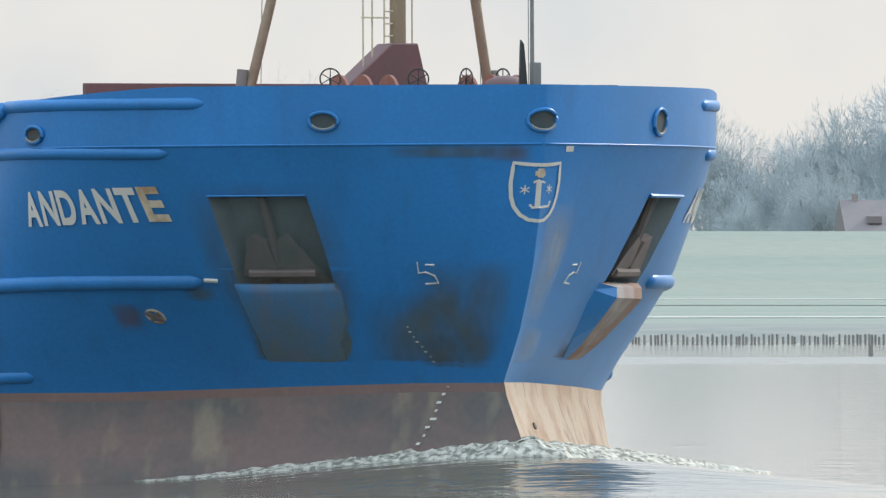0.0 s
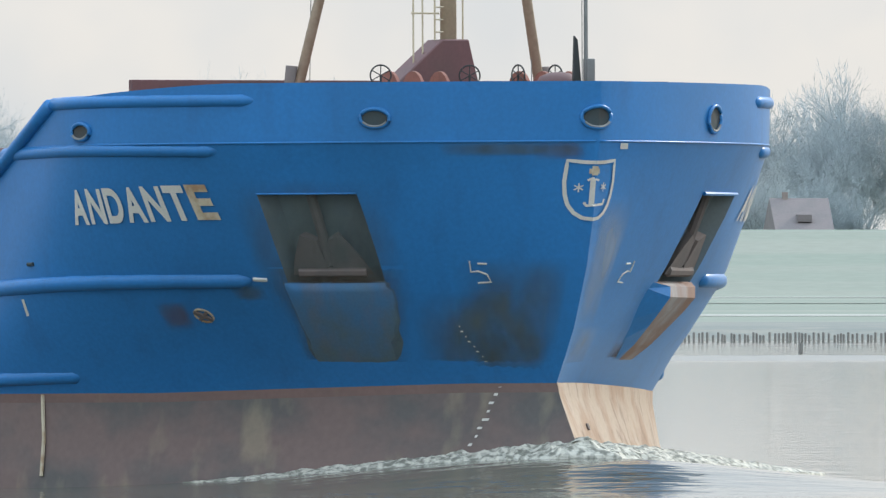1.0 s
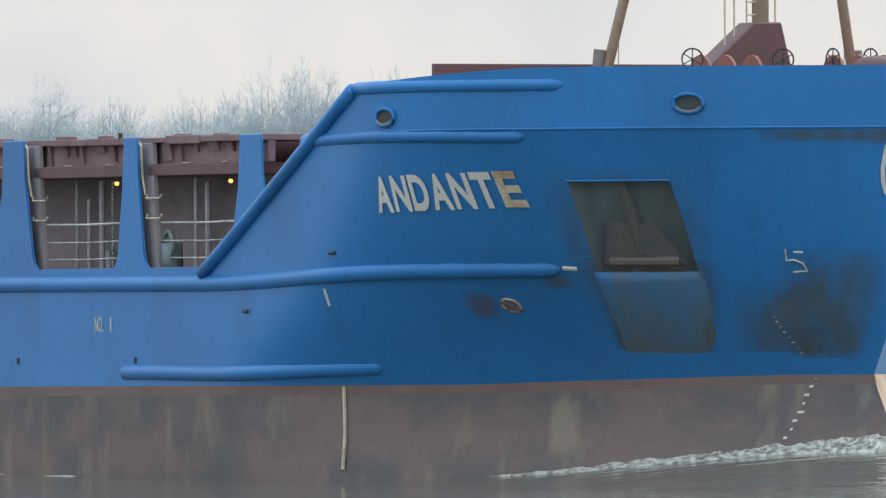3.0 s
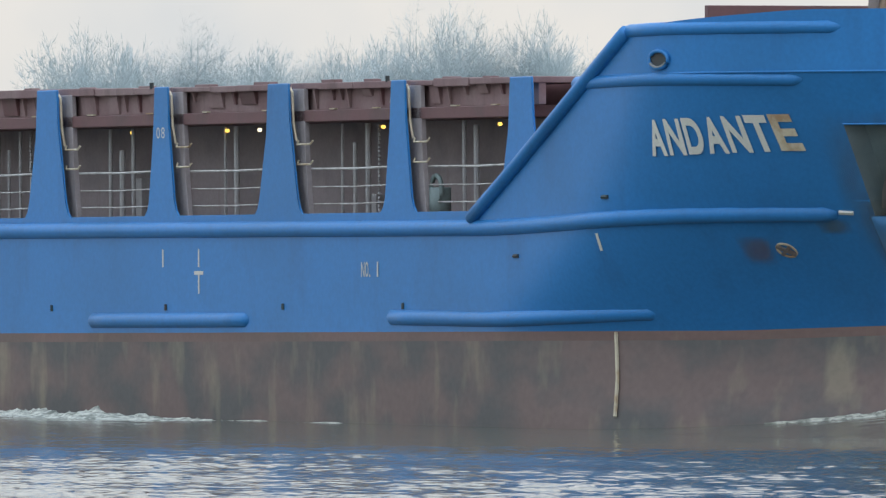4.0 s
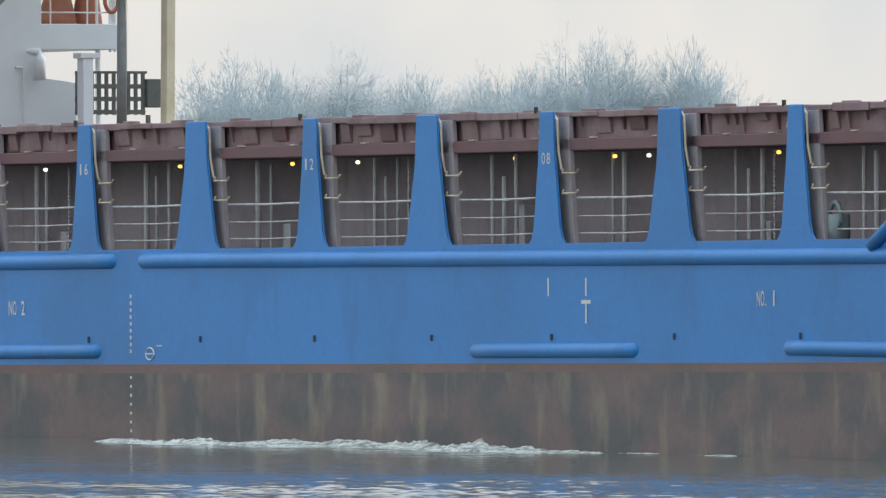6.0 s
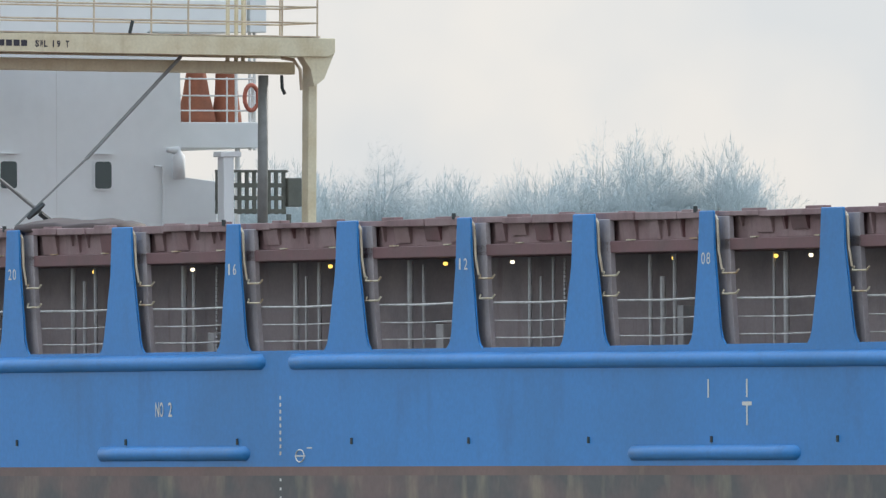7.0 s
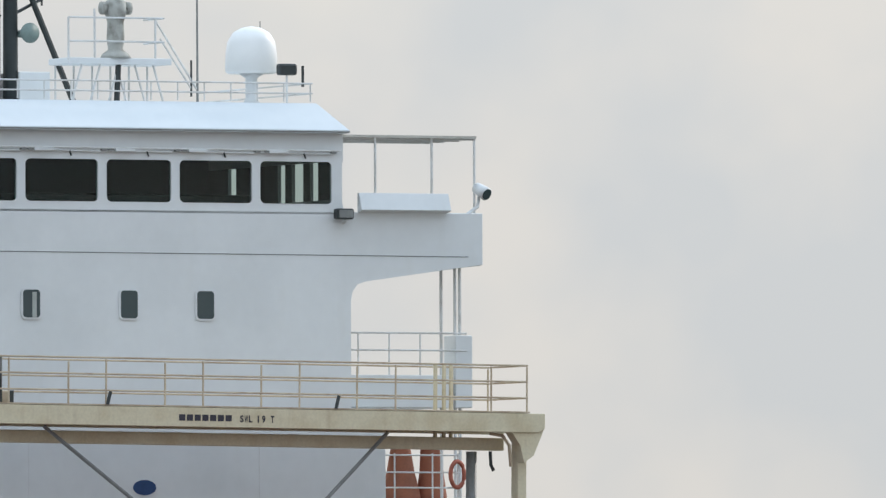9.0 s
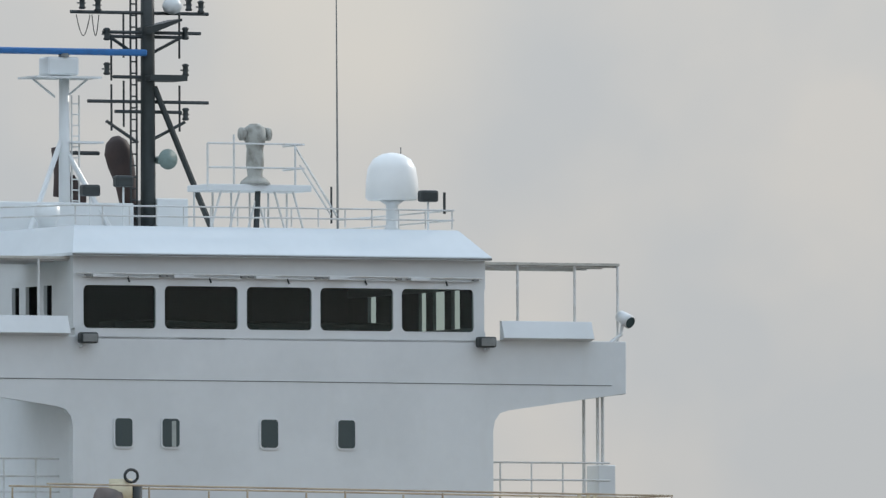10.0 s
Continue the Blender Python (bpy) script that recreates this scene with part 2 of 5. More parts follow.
def turned(profile, sides=16, at=(0, 0, 0)):
    """A body of revolution about z from (radius, height) pairs."""
    bm = bmesh.new()
    rings = [[bm.verts.new((at[0] + r * math.cos(2 * math.pi * j / sides), at[1] + r * math.sin(2 * math.pi * j / sides), at[2] + z)) for j in range(sides)] for r, z in profile]
    for a, b in zip(rings, rings[1:]):
        for j in range(sides):
            bm.faces.new((a[j], a[(j + 1) % sides], b[(j + 1) % sides], b[j]))
    bm.faces.new(rings[0][::-1])
    bm.faces.new(rings[-1])
    return bm


def slab(outline, axis, lo, hi, bevel=0.0):
    """A flat outline of (a, b) pairs drawn out between lo and hi along the axis x, y or z."""
    bm = bmesh.new()
    put = {"x": lambda a, b, c: (c, a, b), "y": lambda a, b, c: (a, c, b), "z": lambda a, b, c: (a, b, c)}[axis]
    lower, upper = [bm.verts.new(put(a, b, lo)) for a, b in outline], [bm.verts.new(put(a, b, hi)) for a, b in outline]
    bm.faces.new(lower[::-1])
    bm.faces.new(upper)
    n = len(outline)
    for i in range(n):
        bm.faces.new((lower[i], lower[(i + 1) % n], upper[(i + 1) % n], upper[i]))
    if bevel:
        bmesh.ops.bevel(bm, geom=list(bm.edges), offset=bevel, segments=1, affect="EDGES")
    return bm


# ---- the ship: x forward from the stem head, y to port, z up from the water at the stem ----
HALF, PAINT_Z, KNUCKLE_Z, TOP_Z, DECK_Z = 9.28, 2.26, 7.95, 9.38, 4.98
SLOPE_A, SLOPE_B = -18.7, -10.65
STERN = -119.0


def stem(z):
    return float(np.interp(z, (-3, -1, 0, 1.0, 2.2, 3.3, 4.9, 6.2, 8.0, 9.5), (1.2, 0.9, -0.3, -1.35, -2.25, -1.4, -0.65, -0.3, 0.0, 0.08)))


def lift(l):
    """How far the bow's lines rise by their sheer."""
    q = min(1.0, max(0.0, (l + 18.5) / 10.5))
    return 0.26 * q * q * (3 - 2 * q)


def breadth(l, z):
    zz = min(z, KNUCKLE_Z)
    s = stem(z)
    d = s - l
    if d <= 0:
        return 0.0
    u = min(1.0, d / float(np.interp(zz, (-3, 0, 2.2, 4.65, 7.95), (19, 17, 16, 12.5, 10.5))))
    e = float(np.interp(zz, (-3, 0, 2.2, 4.65, 7.95), (1.5, 1.25, 1.15, 1.15, 0.91)))
    full = HALF
    if l < -104:
        q = min(1.0, (-104 - l) / 15.0)
        full = HALF * (1 - q * q * float(np.interp(z, (-3, 0, 3, 6), (1.0, 0.6, 0.25, 0.12))))
    return full * (1 - (1 - u) ** 2) ** e


def top(l):
    return float(np.interp(l, (SLOPE_A, SLOPE_B, -5.5), (DECK_Z, TOP_Z - 0.36, TOP_Z)))


def along(l0, z):
    """The station's place at a height: stations lean with the stem and stand upright further aft."""
    return l0 + stem(z) * max(0.0, 1 + l0 / 18.6)


def on_hull(l, z, side, out=0.0):
    """A point on the plating; side -1 starboard, 1 port; out metres proud of it."""
    w = breadth(l, z)
    tl = Vector((0.1, side * (breadth(l + 0.05, z) - breadth(l - 0.05, z)), 0))
    tz = Vector((0, side * (breadth(l, z + 0.05) - breadth(l, z - 0.05)), 0.1))
    n = tl.cross(tz) * -side
    n.normalize()
    if n.y * side < 0:
        n = -n
    return Vector((l, side * w, z + lift(l))) + n * out


POCKET_L, POCKET_Z = (-5.1, -3.35), (4.55, 6.72)
ship = tagged(empty("cargo_ship"), "blue cargo ship with brown hatch coamings and white superstructure, under way", "ship")


def stations():
    near = [-(18.7 * (i / 44) ** 1.7) for i in range(45)]
    near = [v for v in near if min(abs(v - q) for q in (SLOPE_B, *POCKET_L)) > 0.12 or v == -18.7] + [SLOPE_B, *POCKET_L]
    far = list(np.linspace(-19, STERN, 60))
    return sorted({round(v, 3) for v in near + far}, reverse=True)


def skin(levels, hole=False, inner=0.0, clip=True):
    """Both sides of the plating between the given heights, joined along the stem."""
    bm = bmesh.new()
    st = stations()
    for side in (-1, 1):
        grid = []
        for i, l0 in enumerate(st):
            col = []
            for z in levels:
                zz = min(z, top(l0)) if clip else z
                l = along(l0, zz)
                up = lift(l) if zz > 2.5 else 0.2 * min(1.0, max(0.0, (l0 + 9.0) / 7.0)) * min(1.0, max(0.0, zz))
                col.append(bm.verts.new((l, side * max(0.0, breadth(l, zz) - inner), zz + up)))
            grid.append(col)
        for i in range(len(st) - 1):
            for j in range(len(levels) - 1):
                if hole and POCKET_L[0] <= st[i + 1] and st[i] <= POCKET_L[1] and POCKET_Z[0] <= levels[j] and levels[j + 1] <= POCKET_Z[1]:
                    continue
                bm.faces.new((grid[i][j], grid[i + 1][j], grid[i + 1][j + 1], grid[i][j + 1]))
    bmesh.ops.remove_doubles(bm, verts=bm.verts, dist=0.004)
    bmesh.ops.dissolve_degenerate(bm, edges=bm.edges, dist=0.002)
    return bm


def build_hull():
    hull = part("hull", skin([PAINT_Z, 2.9, 3.5, 4.1, 4.55, 4.98, 5.6, 6.2, 6.72, 7.2, 7.6, KNUCKLE_Z], hole=True), BLUE, ship, "blue painted hull plating", smooth=True)
    part("boot_top", skin([2.04, PAINT_Z]), BAND, hull, "red band at the top of the bottom paint", smooth=True)
    part("bottom", skin([-3.0, -1.5, 0, 0.5, 1.0, 1.6, 2.04]), BOTTOM, hull, "red-brown fouled bottom paint", smooth=True)
    bul = skin([KNUCKLE_Z, 8.4, 8.9, TOP_Z])
    inner = skin([KNUCKLE_Z, TOP_Z], inner=0.16)
    part("bulwark", bul, BLUE, hull, smooth=True)
    part("bulwark_lining", inner, BROWN, hull, "red-brown inner face of the bulwark", smooth=True)
    # decks
    bm = bmesh.new()
    ls = [l for l in stations() if l <= SLOPE_A + 0.01]
    a = [bm.verts.new((l, -breadth(l, 4.9), 4.9)) for l in ls]
    b = [bm.verts.new((l, breadth(l, 4.9), 4.9)) for l in ls]
    for i in range(len(ls) - 1):
        bm.faces.new((a[i], a[i + 1], b[i + 1], b[i]))
    part("main_deck", bm, BROWN, hull)
    bm = bmesh.new()
    ls = [l for l in stations() if -16.5 <= l <= -0.5]
    a = [bm.verts.new((l, -breadth(l, 8.0) + 0.02, min(8.0, top(l) - 0.1) + lift(l))) for l in ls]
    b = [bm.verts.new((l, breadth(l, 8.0) - 0.02, min(8.0, top(l) - 0.1) + lift(l))) for l in ls]
    for i in range(len(ls) - 1):
        bm.faces.new((a[i], a[i + 1], b[i + 1], b[i]))
    part("forecastle_deck", bm, BROWN, hull)
    return hull


def fender_path(l0, l1, z0, z1, side, out=-0.07):
    n = max(3, int(abs(l1 - l0) / 1.0) + 1)
    return [on_hull(l0 + (l1 - l0) * i / n, z0 + (z1 - z0) * i / n, side, out) for i in range(n + 1)]


def build_fender(l0, l1, z0, z1, side, r):
    pts = fender_path(l0, l1, z0, z1, side)
    rs = [r] * len(pts)
    ends = [on_hull(l0 - 0.22, z0, side, -0.1)] + pts + [on_hull(l1 + 0.22, z1, side, -0.1)]
    bm = tube(ends, [r * 0.6] + [v * 0.98 for v in rs] + [r * 0.6], 14)
    return part("fender", bm, BLUE, hull, "rounded blue steel rubbing fender", smooth=True)


hull = build_hull()
for side in (-1, 1):
    part("knuckle_rim", tube([on_hull(along(-11 * (i / 24) ** 1.5 - 0.02, KNUCKLE_Z), KNUCKLE_Z, side, 0.0) for i in range(25)], 0.028, 6), BLUE, hull, smooth=True)
for side in (-1, 1):
    for l0, l1, z0, z1, r in ((-10.6, -5.0, 8.98, 8.97, 0.17), (-13.3, -5.85, 7.9, 7.76, 0.17), (-58.1, -6.55, 4.82, 4.66, 0.21), (-104, -59.9, 4.82, 4.82, 0.21),
                              (-23.0, -12.1, 2.6, 2.48, 0.2), (-39.5, -31.0, 2.56, 2.56, 0.2), (-69.2, -60.8, 2.58, 2.58, 0.2)):
        build_fender(l0, l1, z0, z1, side, r)
    # the rounded edge along the sloping end of the forecastle
    part("slope_pipe", tube([on_hull(SLOPE_A + (SLOPE_B - SLOPE_A) * i / 10, top(SLOPE_A + (SLOPE_B - SLOPE_A) * i / 10) - 0.05, side, 0.03) for i in range(11)], 0.17, 10), BLUE, hull, smooth=True)

PITCH, FIRST = 6.48, -16.2


def build_pillar(k, side):
    l = FIRST - PITCH * k
    wide = k % 2 == 0
    t, b = (0.57, 1.02) if wide else (0.37, 0.68)
    y0, y1 = side * (HALF - 0.08), side * (HALF - 0.02)
    pts = [(l - b - 0.5, 4.9), (l - b - 0.3, 5.1), (l - b - 0.1, 5.22), (l - b, 5.45), (l - t - 0.08, 7.0), (l - t, 8.23), (l + t, 8.23), (l + t + 0.03, 7.3), (l + b, 5.45), (l + b + 0.1, 5.22), (l + b + 0.3, 5.1), (l + b + 0.5, 4.9)]
    part("side_pillar", slab(pts, "y", min(y0, y1), max(y0, y1), 0.02), BLUE, hull)


for k in range(0, 12):
    for side in (-1, 1):
        build_pillar(k, side)


# ---- the bow's fittings ----
def stem_point(w, z, out=0.03):
    """The plating where it lies w metres to port of the middle line."""
    side = 1 if w >= 0 else -1
    lo, hi = 0.0, 6.0
    for _ in range(30):
        mid = (lo + hi) / 2
        if breadth(stem(z) - mid, z) < abs(w):
            lo = mid
        else:
            hi = mid
    return on_hull(stem(z) - hi, z, side, out) if abs(w) > 0.02 else Vector((stem(z) + out, w, z + lift(0)))


def ribbon_into(bm, pts, width, lift=0.03, closed=False):
    """A painted stroke along (w, z) points on the stem."""
    dense = []
    n = len(pts)
    for i in range(n if closed else n - 1):
        a, b = pts[i], pts[(i + 1) % n]
        m = max(1, int(math.hypot(b[0] - a[0], b[1] - a[1]) / 0.12))
        dense += [(a[0] + (b[0] - a[0]) * j / m, a[1] + (b[1] - a[1]) * j / m) for j in range(m)]
    if not closed:
        dense.append(pts[-1])
    rows, m = [], len(dense)
    for i, q in enumerate(dense):
        p0, p1 = (dense[i - 1] if closed or i else q), (dense[(i + 1) % m] if closed or i < m - 1 else q)
        dx, dz = p1[0] - p0[0], p1[1] - p0[1]
        s = math.hypot(dx, dz) or 1
        nx, nz = -dz / s * width / 2, dx / s * width / 2
        rows.append((bm.verts.new(stem_point(q[0] + nx, q[1] + nz, lift)), bm.verts.new(stem_point(q[0] - nx, q[1] - nz, lift))))
    for i in range(m if closed else m - 1):
        a, b = rows[i], rows[(i + 1) % m]
        bm.faces.new((a[0], a[1], b[1], b[0]))


def build_shield():
    edge = [(-0.62, 7.5), (-0.3, 7.46), (0, 7.44), (0.3, 7.46), (0.62, 7.5), (0.64, 7.0), (0.6, 6.68), (0.52, 6.44), (0.38, 6.25), (0.2, 6.13), (0, 6.09), (-0.2, 6.13), (-0.38, 6.25), (-0.52, 6.44), (-0.6, 6.68), (-0.64, 7.0)]
    bm = bmesh.new()
    ribbon_into(bm, edge, 0.085, closed=True)
    shield = part("shield", bm, LETTER, hull, "white-edged painted shield emblem on the stem")
    bm = bmesh.new()
    ribbon_into(bm, [(-0.05, 7.05), (-0.05, 6.45)], 0.1)
    ribbon_into(bm, [(-0.2, 6.5), (-0.14, 6.42), (0.1, 6.44), (0.3, 6.46), (0.36, 6.58)], 0.06, 0.034)
    ribbon_into(bm, [(-0.16, 7.02), (-0.05, 7.08), (0.1, 7.02)], 0.05, 0.036)
    part("emblem_letter", bm, LETTER, shield)
    bm = bmesh.new()
    ribbon_into(bm, [(-0.14, 7.24), (0.1, 7.24)], 0.12)
    ribbon_into(bm, [(-0.02, 7.14), (-0.02, 7.36)], 0.12, 0.034)
    part("emblem_crown", bm, LETTER_OLD, shield, "rust-stained pale flower on the shield")
    for w, z in ((-0.33, 6.85), (0.28, 6.87)):
        bm = bmesh.new()
        for j in range(3):
            c, s = math.cos(j * math.pi / 3 + 0.52) * 0.11, math.sin(j * math.pi / 3 + 0.52) * 0.11
            ribbon_into(bm, [(w - c, z - s), (w + c, z + s)], 0.03, 0.03 + 0.003 * j)
        part("emblem_star", bm, LETTER, shield)


def build_fairlead(l, z, side, wide, high, centre=False):
    def at(a, b, out):
        return stem_point(a, z + b, out) if centre else on_hull(l + a, z + b, side, out)
    ring = [at(wide * math.cos(2 * math.pi * j / 24), high * math.sin(2 * math.pi * j / 24), 0.03) for j in range(24)]
    lead = part("fairlead", tube(ring, 0.05, 8, closed=True), BLUE, hull, "oval steel mooring fairlead", smooth=True)
    # no hole is cut: a dark disc stands for the shaded opening
    bm = bmesh.new()
    mid = bm.verts.new(at(0, 0, 0.012))
    rim = [bm.verts.new(at(wide * 0.95 * math.cos(2 * math.pi * j / 24), high * 0.95 * math.sin(2 * math.pi * j / 24), 0.012)) for j in range(24)]
    for j in range(24):
        bm.faces.new((mid, rim[j], rim[(j + 1) % 24]))
    part("throat", bm, HOLE_DARK, lead, "dark disc standing for the shade in the fairlead's mouth")
    low = [at(wide * 0.9 * math.cos(q), high * 0.9 * math.sin(q), 0.05) for q in np.linspace(math.pi * 1.15, math.pi * 1.85, 9)]
    part("worn_lip", tube(low, 0.035, 6), GREY, lead, "bare metal lip")


build_shield()
build_fairlead(0, 8.52, 1, 0.38, 0.26, centre=True)
for side in (-1, 1):
    build_fairlead(-2.75, 8.52, side, 0.22, 0.22 if side < 0 else 0.32)
    build_fairlead(-9.25, 8.28, side, 0.34, 0.2)


def build_pocket(side):
    """The recess in which the anchor hangs, with its walls and back."""
    zs = [4.55, 4.98, 5.6, 6.2, 6.72]
    rim = [(POCKET_L[0], z) for z in zs] + [(POCKET_L[1], z) for z in zs[::-1]]
    bm = bmesh.new()
    outer = [bm.verts.new(on_hull(along(l, z), z, side)) for l, z in rim]
    inner = [bm.verts.new(on_hull(along(l * 0.98, z), z, side) + Vector((-0.12, -side * 0.42, 0.1))) for l, z in rim]
    n = len(rim)
    for i in range(n):
        bm.faces.new((outer[i], outer[(i + 1) % n], inner[(i + 1) % n], inner[i]))
    for i in range(4):
        bm.faces.new((inner[i], inner[i + 1], inner[n - 2 - i], inner[n - 1 - i]))
    pocket = part("anchor_pocket", bm, LINING, hull, "dark recessed anchor pocket")
    frame_pts = [on_hull(along(l, 6.72), 6.75, side, 0.03) for l in np.linspace(POCKET_L[0], POCKET_L[1], 6)]
    part("pocket_edge", tube(frame_pts, 0.05 if side > 0 else 0.024, 6), BLUE, pocket)
    # the bolster below: proud at its upper edge, running out into the plating
    bm = bmesh.new()
    rows = []
    for z, out, l0, l1 in ((4.62, 0.2, -5.25, -3.1), (4.45, 0.36, -5.25, -3.05), (4.1, 0.33, -5.22, -3.06), (3.7, 0.25, -5.15, -3.15), (3.2, 0.14, -5.05, -3.3), (2.65, -0.02, -4.85, -3.5)):
        proud = out
        if side < 0:
            proud, l0, l1, z = out * 0.3, -5.25, -3.1, z - (4.62 - z) * 0.1
        rows.append([bm.verts.new(on_hull(along(l0 + (l1 - l0) * q, z), z, side, -0.03 if q in (0, 1) else proud)) for q in (0, 0.1, 0.35, 0.6, 0.74, 1)])
    for a, b in zip(rows, rows[1:]):
        for i in range(5):
            bm.faces.new((a[i], a[i + 1], b[i + 1], b[i])).material_index = 1 if i == 4 and side > 0 else 0
    bm.faces.new(rows[0][::-1])
    # port is coloured as sunlit, starboard as shaded
    part("bolster", bm, (SCRAPED_LIT, BLUE) if side > 0 else RUST_BLUE_SHADED, hull, "scraped tan steel anchor bolster, paler for the sun, with blue flank" if side > 0 else "grimy rust-streaked steel anchor bolster, darkened for shade", smooth=side < 0)
    # the anchor: shank, crown and two flukes
    mid = (POCKET_L[0] + POCKET_L[1]) / 2
    anchor = part("anchor", tube([on_hull(along(mid, 6.6), 6.6, side, -0.35), on_hull(along(mid, 5.0), 5.0, side, -0.12)], 0.13, 8), RUST, ship, "rusty stockless anchor stowed in its pocket")
    part("anchor_crown", tube([on_hull(along(mid - 0.6, 4.85), 4.85, side, -0.08), on_hull(along(mid + 0.6, 4.85), 4.85, side, -0.08)], 0.14, 8), RUST, anchor)
    for d in (-1, 1):
        bm = bmesh.new()
        rim = [(0.04, 4.85), (0.72, 4.8), (0.6, 5.2), (0.36, 5.75), (0.1, 5.6)]
        near = [bm.verts.new(on_hull(along(mid + d * a, z), z, side, -0.02)) for a, z in rim]
        far = [bm.verts.new(on_hull(along(mid + d * a * 0.8, z), z, side, -0.22)) for a, z in rim]
        bm.faces.new(near)
        bm.faces.new(far[::-1])
        for i in range(5):
            bm.faces.new((near[i], near[(i + 1) % 5], far[(i + 1) % 5], far[i]))
        part("fluke", bm, RUST, anchor)


# sun and shade go into the two bolster colours, beside scrapes and grime
SCRAPED_LIT = material("sunlit_scraped_bolster_paint", (0.42, 0.38, 0.36), 0.65, second=(0.3, 0.16, 0.1), scale=1.0, amount=0.85, fine=14, bump=0.15, stretch=(1, 1, 0.4), spots=(0.42, 0.6), streak=((0.2, 0.1, 0.06), 0.3, 1.6, 0.52, 0.7))
LINING = material("grimy_green_lining", (0.17, 0.205, 0.21), 0.75, second=(0.14, 0.19, 0.22), scale=1.2, amount=0.8, fine=12, bump=0.1)
RUST_BLUE_SHADED = material("shaded_grimy_bolster_paint", (0.11, 0.165, 0.185), 0.8, second=(0.045, 0.21, 0.46), scale=0.6, amount=0.8, fine=14, bump=0.1, stretch=(1, 1, 0.5), spots=(0.42, 0.66), streak=((0.19, 0.16, 0.14), 0.4, 1.5, 0.5, 0.7))
for side in (-1, 1):
    build_pocket(side)


# ---- writing and marks on the plating ----
def glyphs(text, height, weight=0.035):
    """The outline of a text as vertices (u, v) and faces; v from 0 to height."""
    cu = bpy.data.curves.new("text", "FONT")
    cu.body, cu.size, cu.fill_mode = text, 1.0, "FRONT"
    cu.offset = weight
    ob = new("text", cu)
    me = bpy.data.meshes.new_from_object(ob.evaluated_get(bpy.context.evaluated_depsgraph_get()))
    vs, fs = [(v.co.x, v.co.y) for v in me.vertices], [tuple(f.vertices) for f in me.polygons]
    bpy.data.objects.remove(ob)
    bpy.data.curves.remove(cu)
    bpy.data.meshes.remove(me)
    u0, u1 = min(v[0] for v in vs), max(v[0] for v in vs)
    v0, v1 = min(v[1] for v in vs), max(v[1] for v in vs)
    return [((u - u0) / (u1 - u0), (v - v0) / (v1 - v0) * height) for u, v in vs], fs


def lettering(name, text, height, place, mat, parent, label, weight=0.035):
    vs, fs = glyphs(text, height, weight)
    bm = bmesh.new()
    made = [bm.verts.new(place(u, v)) for u, v in vs]
    for f in fs:
        try:
            bm.faces.new([made[i] for i in f])
        except ValueError:
            pass
    return part(name, bm, mat, parent, label)


STARBOARD = lambda l, z, out=0.015: on_hull(l, z, -1, out)
spans = np.linspace(-9.92, -6.12, 8)
for i, ch in enumerate("ANDANTE"):
    l0, l1 = spans[i], spans[i + 1] - 0.06
    lettering("name_letter", ch, 0.86, lambda u, v: STARBOARD(l0 + (l1 - l0) * u, 6.05 + v * 0.98 + 0.016 * i + 0.26 - lift(l0 + (l1 - l0) * u), 0.03), LETTER_OLD if i == 6 else LETTER, hull, "white painted ship's name letter")


for i, ch in enumerate("ANDANTE"):
    l0, l1 = -6.3 - 0.54 * i, -6.3 - 0.54 * i - 0.48
    lettering("name_letter", ch, 0.86, lambda u, v: on_hull(l0 + (l1 - l0) * u, 6.12 + v, 1, 0.03), LETTER, hull, "white painted ship's name letter")


def stain(l0, l1, z0, z1, side, mat, out=0.007, name="stain"):
    """A thin patch of dirt, wear or painted highlight that lies on the plating."""
    bm = bmesh.new()
    uv = bm.loops.layers.uv.new("UVMap")
    n, m = 10, 8
    grid = [[(bm.verts.new(on_hull(along(l0 + (l1 - l0) * i / n, z0 + (z1 - z0) * j / m), z0 + (z1 - z0) * j / m, side, out)), (i / n, j / m)) for j in range(m + 1)] for i in range(n + 1)]
    for i in range(n):
        for j in range(m):
            q = (grid[i][j], grid[i + 1][j], grid[i + 1][j + 1], grid[i][j + 1])
            f = bm.faces.new([v for v, _ in q])
            for loop, (_, c) in zip(f.loops, q):
                loop[uv].uv = c
    part(name, bm, mat, hull, smooth=True)


# the pale patches on the port bow carry painted highlights
for l0, l1, z0, z1, side, mat in ((-5.4, -3.1, 2.3, 4.7, -1, STAIN), (-5.3, -4.3, 2.28, 4.2, -1, STAIN), (-5.2, -3.2, 4.0, 5.0, -1, RUST_STAIN), (-3.0, -0.6, 2.3, 4.4, -1, STAIN), (-1.9, -0.4, 2.3, 3.4, -1, STAIN),
                                  (-5.2, -3.2, 2.3, 4.6, 1, RUST_STAIN), (-1.6, -0.2, 2.3, 3.6, 1, PALE_SHEEN), (-1.2, -0.15, 3.6, 6.6, 1, PALE_SHEEN), (-4.2, -2.8, 2.28, 3.2, 1, RUST_STAIN), (-5.7, -2.9, 3.2, 7.1, -1, STAIN), (-1.9, -0.1, 7.6, 7.94, -1, STAIN), (-2.2, -0.3, 2.6, 5.2, -1, STAIN),
                                  (-8.2, -7.4, 3.5, 4.2, -1, RUST_STAIN), (-6.3, -5.6, 4.2, 4.6, -1, STAIN), (-0.7, -0.1, 7.5, 7.95, -1, RUST_STAIN)):
    stain(l0, l1, z0, z1, side, mat, 0.007 + 0.0017 * (int(abs(l0 * 10)) % 7))


bm = bmesh.new()
ribbon_into(bm, [(0.78, 7.84), (1.06, 7.84)], 0.14, 0.02)
